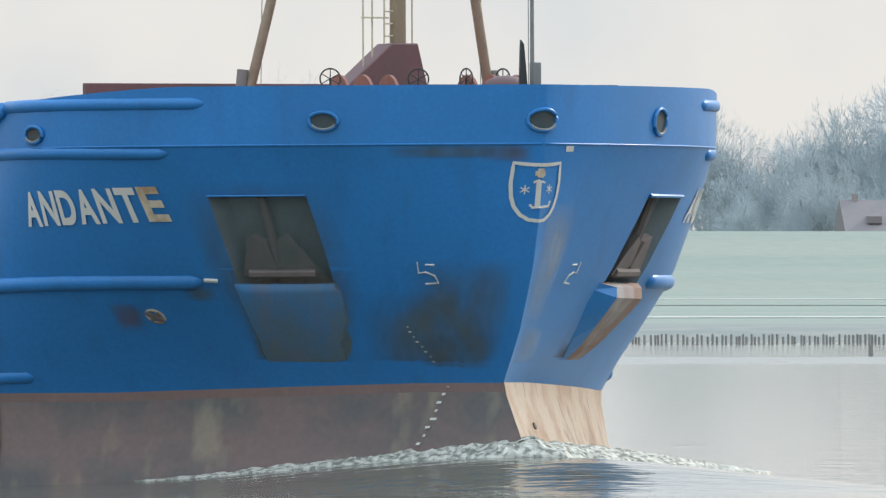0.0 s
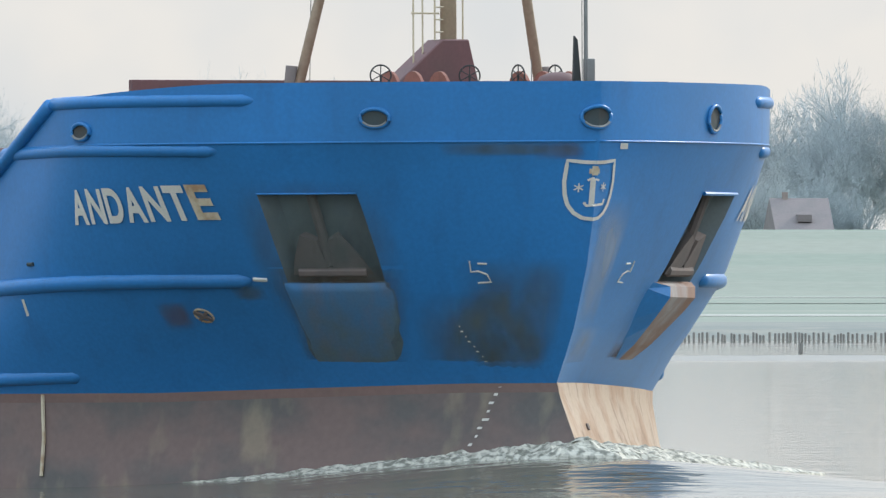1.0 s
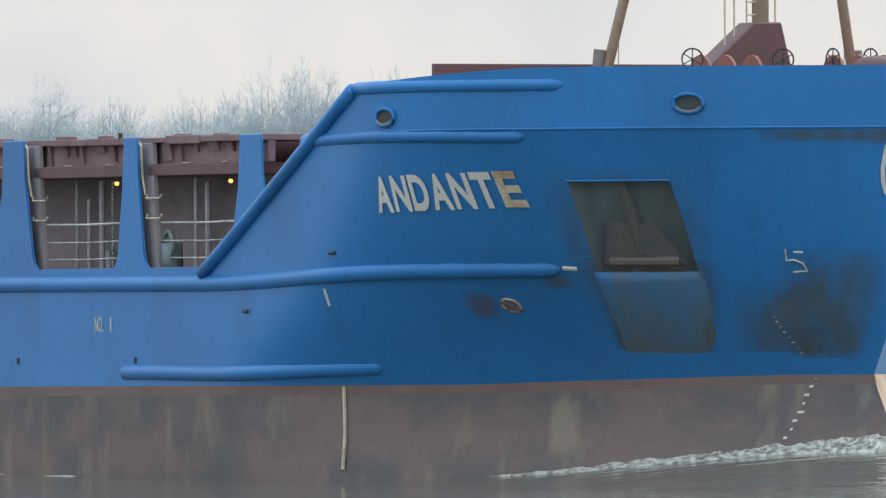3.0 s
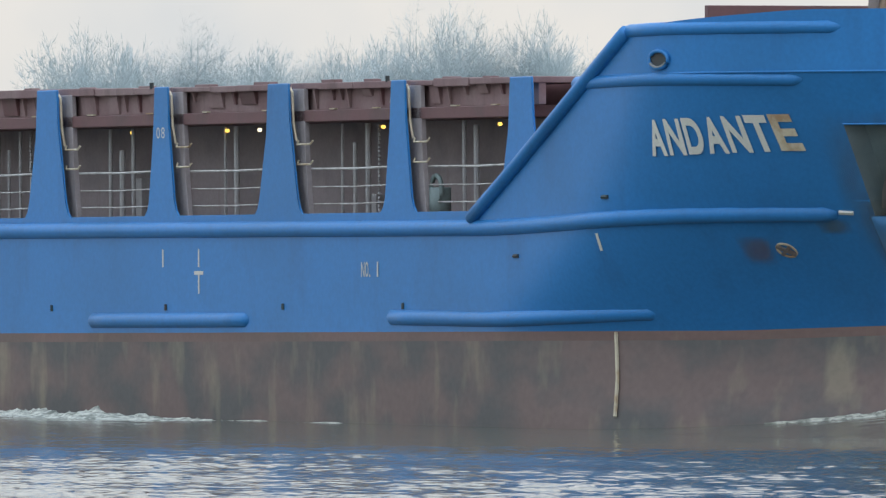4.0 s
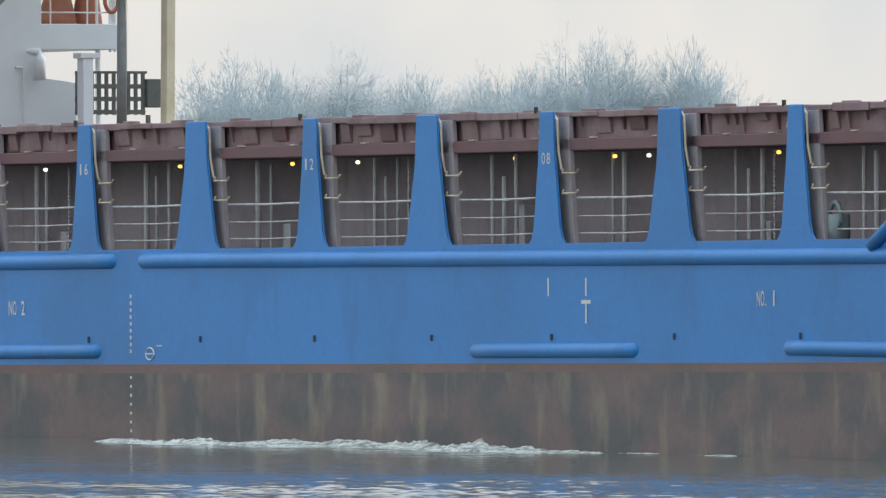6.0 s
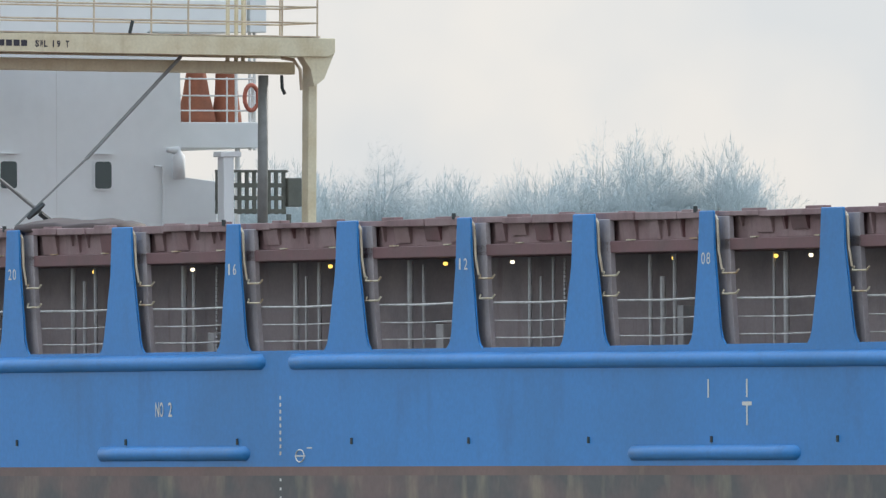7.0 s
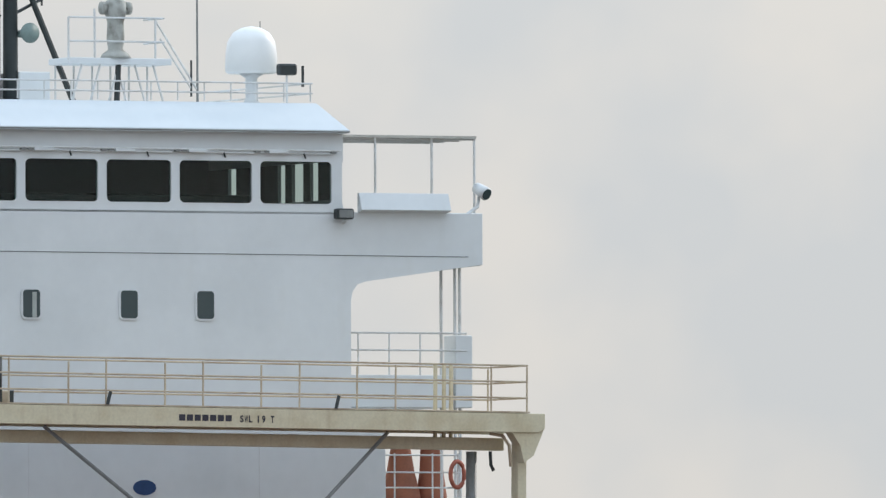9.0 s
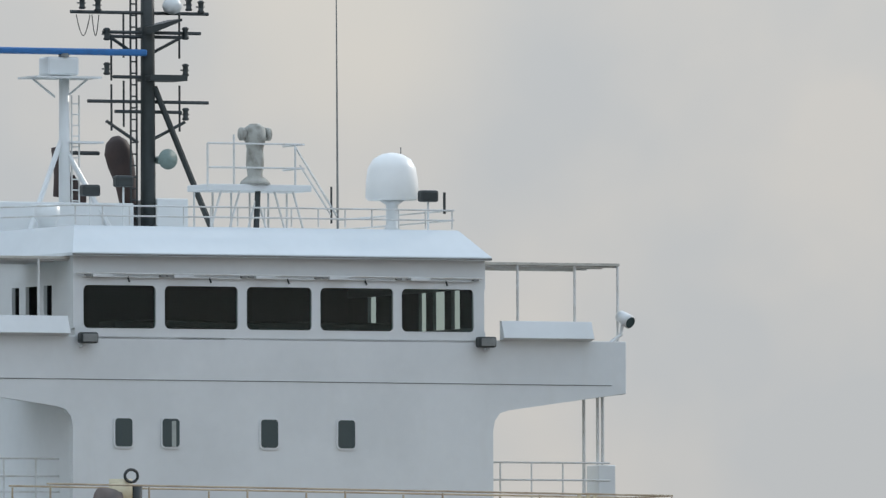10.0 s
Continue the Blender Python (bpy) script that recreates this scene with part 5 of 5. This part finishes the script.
# lattice crate and locker on the hatch
rack = part("lattice_rack", boxed(-97.2, -97.1, 7.1, 9.2, 10.06, 10.13), RACKGREY, ship, "dark grey-green lattice container rack")
for z in (9.03, 9.38, 9.72):
    part("rack_bar", boxed(-97.2, -97.1, 7.1, 9.15, z - 0.06, z + 0.06), RACKGREY, rack)
for w in np.linspace(7.15, 9.1, 10):
    part("rack_slat", boxed(-97.19, -97.12, w - 0.045, w + 0.045, 8.95, 10.1), RACKGREY, rack)
part("rack_end", boxed(-97.3, -97.0, 9.16, 9.58, 9.15, 9.92, 0.03), RACKGREY, rack)
part("rack_foot", boxed(-97.2, -97.1, 7.2, 7.3, 8.1, 8.95), RACKGREY, rack)
part("rack_foot", boxed(-97.2, -97.1, 9.2, 9.3, 8.1, 8.95), RACKGREY, rack)
part("white_locker", boxed(-96.3, -95.9, 6.75, 7.05, 8.1, 10.5, 0.02), WHITE, ship, "narrow white locker post")
part("locker_top", boxed(-96.35, -95.85, 6.65, 7.25, 10.45, 10.6, 0.02), WHITE, ship)

# ---- the river ----
def water_material():
    m = bpy.data.materials.new("river_water")
    m.use_nodes = True
    n, k = m.node_tree.nodes, m.node_tree.links
    b = n["Principled BSDF"]
    b.inputs["Base Color"].default_value = (0.10, 0.105, 0.085, 1)
    b.inputs["Roughness"].default_value, b.inputs["IOR"].default_value = 0.06, 1.33
    tex = n.new("ShaderNodeTexCoord")
    total = None
    # long low waves, and short steep ripples with calm water between them
    for scale, stretch, low, high, weight in ((0.12, (1, 1, 1), 0.0, 1.0, 0.6), (0.9, (1.2, 0.5, 1), 0.0, 1.0, 0.5), (2.3, (1.2, 0.5, 1), 0.0, 1.0, 0.15)):
        mp, ns, ml = n.new("ShaderNodeMapping"), n.new("ShaderNodeTexNoise"), n.new("ShaderNodeMapRange")
        mp.inputs["Scale"].default_value = stretch
        ns.inputs["Scale"].default_value, ns.inputs["Detail"].default_value = scale, 2
        ml.inputs[1].default_value, ml.inputs[2].default_value, ml.inputs[4].default_value = low, high, weight
        k.new(tex.outputs["Object"], mp.inputs[0])
        k.new(mp.outputs[0], ns.inputs["Vector"])
        k.new(ns.outputs["Fac"], ml.inputs[0])
        if total is None:
            total = ml.outputs[0]
        else:
            ad = n.new("ShaderNodeMath")
            k.new(total, ad.inputs[0])
            k.new(ml.outputs[0], ad.inputs[1])
            total = ad.outputs[0]
    bp = n.new("ShaderNodeBump")
    bp.inputs["Strength"].default_value, bp.inputs["Distance"].default_value = 1.0, 0.12
    k.new(total, bp.inputs["Height"])
    k.new(bp.outputs[0], b.inputs["Normal"])
    return m


WATER_Z = -0.15
WATER = water_material()
MEADOW = material("pale_winter_grass", (0.22, 0.265, 0.215), 0.95, second=(0.27, 0.29, 0.24), scale=0.012, amount=0.8, fine=0.7, stretch=(1, 5, 1), bump=0.3)
TRACK = material("pale_dry_track", (0.48, 0.48, 0.43), 0.9, fine=1.0)
MUD = material("grey_shore_mud", (0.32, 0.31, 0.28), 0.7, second=(0.28, 0.27, 0.23), scale=0.05, amount=0.8, fine=1.0, stretch=(0.3, 3, 1))
FOAM = material("white_bow_foam", (0.7, 0.68, 0.58), 0.7, second=(0.17, 0.175, 0.14), scale=5.5, amount=0.9, fine=14, bump=0.6, spots=(0.42, 0.6))


def sheet(name, rows, mat, label, x0=-4800, x1=4800):
    bm = bmesh.new()
    xs = np.concatenate((np.linspace(x0, -200, 6), np.linspace(-150, 350, 60), np.linspace(400, x1, 6)))
    cols = [[bm.verts.new((x, y, z + (0.02 * noise.noise((x * 0.05, y * 0.02, 0)) if name == "ground" and 0.2 < z else 0))) for x in xs] for y, z in rows]
    for a, b in zip(cols, cols[1:]):
        for j in range(len(xs) - 1):
            bm.faces.new((a[j], a[j + 1], b[j + 1], b[j]))
    return tagged(part(name, bm, mat), label, kind="structure")


bm = bmesh.new()
bm.faces.new([bm.verts.new(q) for q in ((-4900, -4900, WATER_Z), (4900, -4900, WATER_Z), (4900, 1120, WATER_Z), (-4900, 1120, WATER_Z))])
water = tagged(part("water", bm, WATER), "grey-green river water with small ripples", kind="structure")
ground = sheet("ground", ((1080, -1.0), (1093, 0.05), (1100, 0.45), (1106, 0.5), (1173, 0.55), (1249, 0.62), (1530, 0.8), (1540, 1.25), (1570, 3.24), (1605, 5.66), (1620, 5.84), (1632, 5.7), (1680, 2.0), (4800, 2.0)), MEADOW, "flat pale green river bank with a grass dyke")
bm = bmesh.new()
grid = [[bm.verts.new((x, y, z + 0.03 * noise.noise((x * 0.2, y * 0.1, 3)))) for x in np.linspace(43, 215, 60)] for y, z in ((919, -0.26), (927, 0.05), (935, -0.26))]
for a, b in zip(grid, grid[1:]):
    for j in range(59):
        bm.faces.new((a[j], a[j + 1], b[j + 1], b[j]))
tagged(part("mud_bank", bm, MUD), "low wet mud bank showing above the water", kind="structure")
bm = bmesh.new()
grid = [[bm.verts.new((x, y, z)) for x in np.linspace(-100, 300, 60)] for y, z in ((1088, -0.3), (1096, 0.4), (1101, 0.56), (1138, 0.6))]
for a, b in zip(grid, grid[1:]):
    for j in range(59):
        bm.faces.new((a[j], a[j + 1], b[j + 1], b[j]))
tagged(part("shore_edge", bm, REED := material("dark_shore_reeds", (0.2, 0.22, 0.2), 0.9, second=(0.27, 0.27, 0.23), scale=0.3, amount=0.8, fine=3)), "dark reed edge of the far bank", kind="structure")
for y0, y1, z in ((1212, 1230, 0.612), (1372, 1404, 0.738), (1471, 1484, 0.788)):
    bm = bmesh.new()
    grid = [[bm.verts.new((x, y + 2 * noise.noise((x * 0.02, y, 5)), z)) for x in np.linspace(-100, 300, 40)] for y in (y0, y1)]
    for j in range(39):
        bm.faces.new((grid[0][j], grid[0][j + 1], grid[1][j + 1], grid[1][j]))
    tagged(part("field_strip", bm, TRACK if y0 != 1372 else MEADOW), "pale strip of track across the meadow", kind="structure")

rnd = random.Random(9)
groyne = tagged(empty("groyne"), "row of short dark wooden groyne posts in the shallows", "groyne")
POST = material("wet_dark_timber", (0.28, 0.27, 0.25), 0.8, second=(0.38, 0.36, 0.32), scale=2, fine=10)
post_meshes = []
for j in range(4):
    h = 0.22 + 0.05 * j
    post_meshes.append(part("post", turned([(0.06, -0.3), (0.07, h - 0.05), (0.05, h)], 6), POST, groyne))
x = 67.5
while x < 104:
    src = rnd.choice(post_meshes)
    ob = new("post", src.data)
    ob.parent = groyne
    ob.location = (x, 1071 + rnd.uniform(-0.3, 0.3), 0)
    x += rnd.uniform(0.16, 0.34)
for j, ob in enumerate(post_meshes):
    ob.location = (66.5 - 0.3 * j, 1071, 0)
part("marker_stake", tube([(81.5, 977, -0.3), (81.5, 977, 0.32)], 0.13, 6), POST, groyne)

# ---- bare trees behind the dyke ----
# the distance haze is put into the bark and twig colours
BARK = material("haze_paled_bark", (0.5, 0.54, 0.54), 0.9, second=(0.42, 0.46, 0.46), scale=1.0, amount=0.6, fine=10)
TWIG = material("haze_paled_twigs", (0.51, 0.57, 0.585), 0.9, second=(0.43, 0.5, 0.52), scale=0.6, amount=0.6, fine=10)


def prism(vs, fs, a, b, ra, rb):
    d = (b - a).normalized()
    s = d.cross(Vector((0.3, 0.9, 0.2))).normalized()
    u = s.cross(d)
    n = len(vs)
    for c, r in ((a, ra), (b, rb)):
        for j in range(3):
            q = 2.0944 * j
            vs.append(c + (s * math.cos(q) + u * math.sin(q)) * r)
    for j in range(3):
        fs.append((n + j, n + (j + 1) % 3, n + 3 + (j + 1) % 3, n + 3 + j))


def blade(vs, fs, a, b, r):
    """A far twig, a hair's breadth wide, as a flat sliver across the line of sight."""
    s = (b - a).cross(Vector((0, 1, 0))).normalized() * r
    n = len(vs)
    vs += [a - s, a + s, b]
    fs.append((n, n + 1, n + 2))


def grow_tree(spread, seed):
    """Trunk and crown meshes of one bare tree, a metre tall."""
    height = 15.0
    rr = random.Random(seed)
    wood, twig = ([], []), ([], [])

    def grow(a, d, length, radius, depth):
        mid = a + d * length * 0.5
        d2 = (d + Vector((rr.gauss(0, 0.1), rr.gauss(0, 0.1), 0.1))).normalized()
        b = mid + d2 * length * 0.5
        if depth < 4:
            store = wood if depth < 3 else twig
            prism(*store, a, mid, radius, radius * 0.85)
            prism(*store, mid, b, radius * 0.85, radius * 0.6)
        else:
            blade(*twig, a, b, radius)
        if depth >= 6 or length < 0.2:
            return
        kids = rr.choice((6, 7, 8)) if not depth else rr.choice((3, 4, 4)) if depth < 4 else rr.choice((3, 4))
        for j in range(kids):
            t = rr.uniform(0.3, 1.0)
            p = a + (mid - a) * (t * 2) if t < 0.5 else mid + (b - mid) * (t * 2 - 1)
            lean = rr.uniform(0.3, 0.75) * spread * (1.0 if depth < 2 else 1.25)
            turn = rr.uniform(0, 6.283)
            side = d2.cross(Vector((math.cos(turn), math.sin(turn), 0.1))).normalized()
            nd = (d2 * math.cos(lean) + side * math.sin(lean) + Vector((0, 0, 0.08))).normalized()
            grow(p, nd, length * rr.uniform(0.5, 0.8), max(0.02 if depth < 4 else 0.011, radius * 0.52), depth + 1)
        grow(b, (d2 + Vector((rr.gauss(0, 0.1), rr.gauss(0, 0.1), 0.15))).normalized(), length * 0.72, max(0.02, radius * 0.6), depth + 1)

    grow(Vector((0, 0, -0.3)), Vector((rr.gauss(0, 0.05), rr.gauss(0, 0.05), 1)).normalized(), height * 0.3, height * 0.013, 0)
    f = 1 / max(v.z for v in twig[0])
    made = []
    for nm, (vs, fs), mat in (("trunk", wood, BARK), ("crown", twig, TWIG)):
        me = bpy.data.meshes.new(nm)
        me.from_pydata([v * f for v in vs], [], fs)
        me.materials.append(mat)
        made.append(me)
    return made


TALL = [grow_tree(1.0 + 0.25 * j / 11, 40 + j) for j in range(12)]
BUSHY = [grow_tree(1.3, 140 + j) for j in range(7)]


def build_tree(x, y, z, height, kinds, turn, wide, label):
    tree = tagged(empty("bare_tree"), label, "tree", "bare trees behind the dyke")
    for nm, me in zip(("trunk", "crown"), kinds):
        ob = new(nm, me)
        ob.parent = tree
        ob.scale = (height * wide, height * wide, height)
    tree.location, tree.rotation_euler = (x, y, z), (0, 0, turn)
    return tree


# heights along the bank: bearing in degrees and the crown's top over the water
ROW = ((1.9, 10.5), (1.98, 13.5), (2.07, 16.0), (2.15, 15.2), (2.24, 14.4), (2.34, 17.4), (2.43, 15.8), (2.52, 15.0), (2.61, 14.5), (2.7, 14.0), (2.78, 15.2), (2.87, 14.6), (2.95, 14.0),
       (3.05, 18.2), (3.12, 17.6), (3.2, 17.9), (3.29, 16.2), (3.38, 17.0), (3.44, 16.2), (3.53, 12.5), (3.87, 6.5), (4.12, 11.5), (4.2, 14.5), (4.29, 14.2), (4.4, 13.8), (4.5, 12.0), (4.6, 14.2), (4.72, 15.2), (4.84, 14.0), (4.95, 17.6), (5.05, 18.4), (5.16, 17.0))
for i, (bearing, tip) in enumerate(ROW):
    y = 1695 + 16 * rnd.random()
    tip += 0.77 if bearing > 3.8 else 0.0
    build_tree(y * math.tan(radians(bearing)), y, 2.0, (tip - 6.2) * y / 1500 + 6.2 - 1.0, TALL[(i * 5) % 12], rnd.uniform(0, 6.28), rnd.uniform(0.85, 1.1), "tall bare winter tree with fine twigs paled for haze")
for i in range(40):
    bearing = rnd.choice((rnd.uniform(1.85, 3.55), rnd.uniform(1.85, 3.55), rnd.uniform(4.1, 5.2)))
    y = 1682 + 10 * rnd.random()
    build_tree(y * math.tan(radians(bearing)), y, 2.0, rnd.uniform(7.0, 10.8) + (0.8 if bearing > 3.8 else 0.0), BUSHY[i % 7], rnd.uniform(0, 6.28), rnd.uniform(0.9, 1.2), "low bushy bare winter tree")

# ---- the farmhouse behind the dyke ----
ROOF = material("weathered_red_roof_tiles", (0.235, 0.205, 0.2), 0.85, second=(0.2, 0.185, 0.18), scale=0.6, amount=0.7, fine=6)
BRICK = material("pale_farm_brick", (0.36, 0.3, 0.27), 0.85, fine=6)
farm = tagged(empty("farmhouse"), "farmhouse with a big faded red roof behind the dyke", "house")
part("wall", boxed(136.0, 140.2, 1652, 1663, 2.0, 5.9), BRICK, farm)
part("roof", slab([(1651, 5.7), (1664, 5.7), (1657.5, 8.5)], "x", 135.6, 140.6), ROOF, farm)
part("chimney", boxed(136.7, 137.15, 1657.2, 1657.9, 8.3, 9.0), BRICK, farm)
part("dormer", boxed(137.6, 138.8, 1652.5, 1654.4, 6.5, 7.1), ROOF, farm)


# ---- foam ----
def wave_path():
    """The waterline from the starboard bow round the stem to the port bow, with how far along each point lies."""
    z = 0.5
    sb = [(stem(z) - 7.9 * (1 - i / 90) ** 1.5, -1) for i in range(90)]
    pt = [(stem(z) - 13.0 * (i / 90) ** 1.5, 1) for i in range(91)]
    return [(Vector((l, s * breadth(l, z), 0)), s * ((stem(z) - l) / (7.9 if s < 0 else 13.0))) for l, s in sb + pt]


def foam_strip(name, offsets, heights, rough, mat, label):
    """A band along the bow wave; offsets and heights run from the hull outwards."""
    path = wave_path()
    bm = bmesh.new()
    rows = []
    for i, (p, s) in enumerate(path):
        d = path[min(i + 1, len(path) - 1)][0] - path[max(i - 1, 0)][0]
        out = Vector((d.y, -d.x, 0)).normalized()
        out = (out + Vector((-0.25, 0, 0)) * abs(s) ** 0.5).normalized()
        fall = (1 - abs(s)) ** (0.95 if s < 0 else 0.9)
        row = []
        for q, h in zip(offsets, heights):
            w = q * (0.55 + 0.45 * fall if s < 0 else 1.0 + 0.5 * s) + (2.6 * s if s > 0 else 0.0)
            c = p + out * w
            bumpy = noise.noise((c.x * 2.1, c.y * 2.1, 1.0)) * 0.6 + noise.noise((c.x * 5.5, c.y * 5.5, 4.0)) * 0.55 + noise.noise((c.x * 13, c.y * 13, 9.0)) * 0.3
            z = (1.02 * h * fall if h > 0 else h) + 0.04 * min(1.0, abs(s) * (1 if s < 0 else 3)) + rough * bumpy * (0.35 + 0.65 * fall) * (1 if h > 0.05 else 0)
            row.append(bm.verts.new((c.x + rough * bumpy * 0.5, c.y, max(z, -0.3) + (0.07 if h > 0.3 else 0) * fall)))
        rows.append(row)
    for a, b in zip(rows, rows[1:]):
        for k in range(len(offsets) - 1):
            bm.faces.new((a[k], a[k + 1], b[k + 1], b[k]))
    return part(name, bm, mat, bow_wave, label, smooth=mat is WATER)


bow_wave = tagged(empty("bow_wave"), "curling white and tan bow wave round the stem", "wave")
foam_strip("foam_crest", [*np.linspace(-0.3, 1.3, 17), 1.42], [1.0, 1.02, 1.03, 1.0, 0.97, 0.94, 0.9, 0.86, 0.82, 0.77, 0.72, 0.67, 0.6, 0.53, 0.46, 0.4, 0.33, -0.4], 0.15, FOAM, "broken white foam on the wave's crest")
bm = bmesh.new()
rows = []
for i in range(61):
    l = stem(0.5) - 14 + 25 * i / 60
    row = []
    for j in range(61):
        w = -13 + 26 * j / 60
        a = (l - stem(0.5)) / (12.0 if l < stem(0.5) else 6.0)
        rise = 0.88 * math.exp(-a * a - (w / 7.0) ** 2) - 0.06
        row.append(bm.verts.new((l, w, WATER_Z + rise)))
    rows.append(row)
for a, b in zip(rows, rows[1:]):
    for j in range(60):
        bm.faces.new((a[j], b[j], b[j + 1], a[j + 1]))
part("water_swell", bm, WATER, bow_wave, "smooth swell of water below the foam", smooth=True)
wash = tagged(empty("side_wash"), "white foam streaks of the wake along the hull", "wave")
for l0, l1, w0, tall, seed in ((-57, -43, -11.4, 0.28, 2.0), (-52, -29, -10.3, 0.34, 5.0), (-34, -22, -9.75, 0.1, 8.0), (-84, -66, -11.6, 0.15, 11.0)):
    n, m = int((l1 - l0) * 12), 9
    bm = bmesh.new()
    rows = []
    for i in range(n + 1):
        l = l0 + (l1 - l0) * i / n
        env = math.sin(math.pi * i / n) ** 0.6
        row = []
        for j in range(m + 1):
            q = j / m
            broken = noise.noise((l * 0.45, q * 2.5, seed)) + 0.5 * noise.noise((l * 1.6, q * 5, seed + 3)) + 0.35 * noise.noise((l * 5, q * 9, seed + 5))
            z = WATER_Z - 0.06 + (tall * env * max(0.0, 0.55 + 0.6 * broken)) * (1 - q) ** 0.7
            row.append(bm.verts.new((l + 0.8 * q, w0 - 1.6 * q + 0.3 * math.sin(l * 0.4), z)))
        rows.append(row)
    for a, b in zip(rows, rows[1:]):
        for j in range(m):
            bm.faces.new((a[j], a[j + 1], b[j + 1], b[j]))
    part("wash_crest", bm, FOAM, wash)

# wind ripples on the nearer water: short crossing wavelets
xs, ys = np.arange(6.0, 41.0, 0.12), np.arange(356.0, 446.0, 0.11)
gx, gy = np.meshgrid(xs, ys, indexing="ij")
gz = np.zeros_like(gx)
wave_rng = np.random.RandomState(12)
for _ in range(26):
    length = wave_rng.uniform(0.28, 0.75)
    turn = wave_rng.normal(0.12, 0.4)
    kx, ky = 2 * math.pi / length * math.sin(turn), 2 * math.pi / length * math.cos(turn)
    gz += 0.0027 * length ** 0.8 * np.sin(kx * gx + ky * gy + wave_rng.uniform(0, 6.28))
gz = gz + 0.5 * np.abs(gz)
fade = np.clip((446 - gy) / 30, 0, 1) ** 1.5 * np.clip((gy - 356) / 3, 0, 1) * np.clip((gx - 6) / 2, 0, 1) * np.clip((41 - gx) / 2, 0, 1)
gusts = 0.75 + 0.35 * np.sin(gx * 0.5 + gy * 0.13) * np.sin(gy * 0.21 + 1)
gz = WATER_Z + 0.008 + gz * fade * gusts - 0.02 * (1 - fade) ** 2
nx, ny = gx.shape
me = bpy.data.meshes.new("ripples")
idx = np.arange(nx * ny).reshape(nx, ny)
quads = np.stack((idx[:-1, :-1], idx[1:, :-1], idx[1:, 1:], idx[:-1, 1:]), -1).reshape(-1, 4)
me.from_pydata(np.stack((gx, gy, gz), -1).reshape(-1, 3).tolist(), [], quads.tolist())
me.materials.append(WATER)
me.shade_smooth()
ripples = new("ripples", me)
ripples.parent = water
tagged(ripples, "wind ripples with sky glints", kind="stuff")

HEADING, SPEED, TRIM = 23.3744, 6.4591, 0.54695


def motions():
    a = radians(HEADING)
    times = (0, 2.5, 5, 7.5, 10)
    way = [(t, 31.552 + SPEED * t * math.sin(a), 472.3 - SPEED * t * math.cos(a)) for t in times]
    walk(ship, [(t, pose(x, y, 0, 0, -TRIM, HEADING - 90)) for t, x, y in way])
    for foam in (bow_wave, wash):
        walk(foam, [(t, pose(x, y, 0, 0, 0, HEADING - 90)) for t, x, y in way])
    walk(water, [(t, pose(0.9 * t - 4.5, -0.5 * t, 0)) for t in times])


motions()
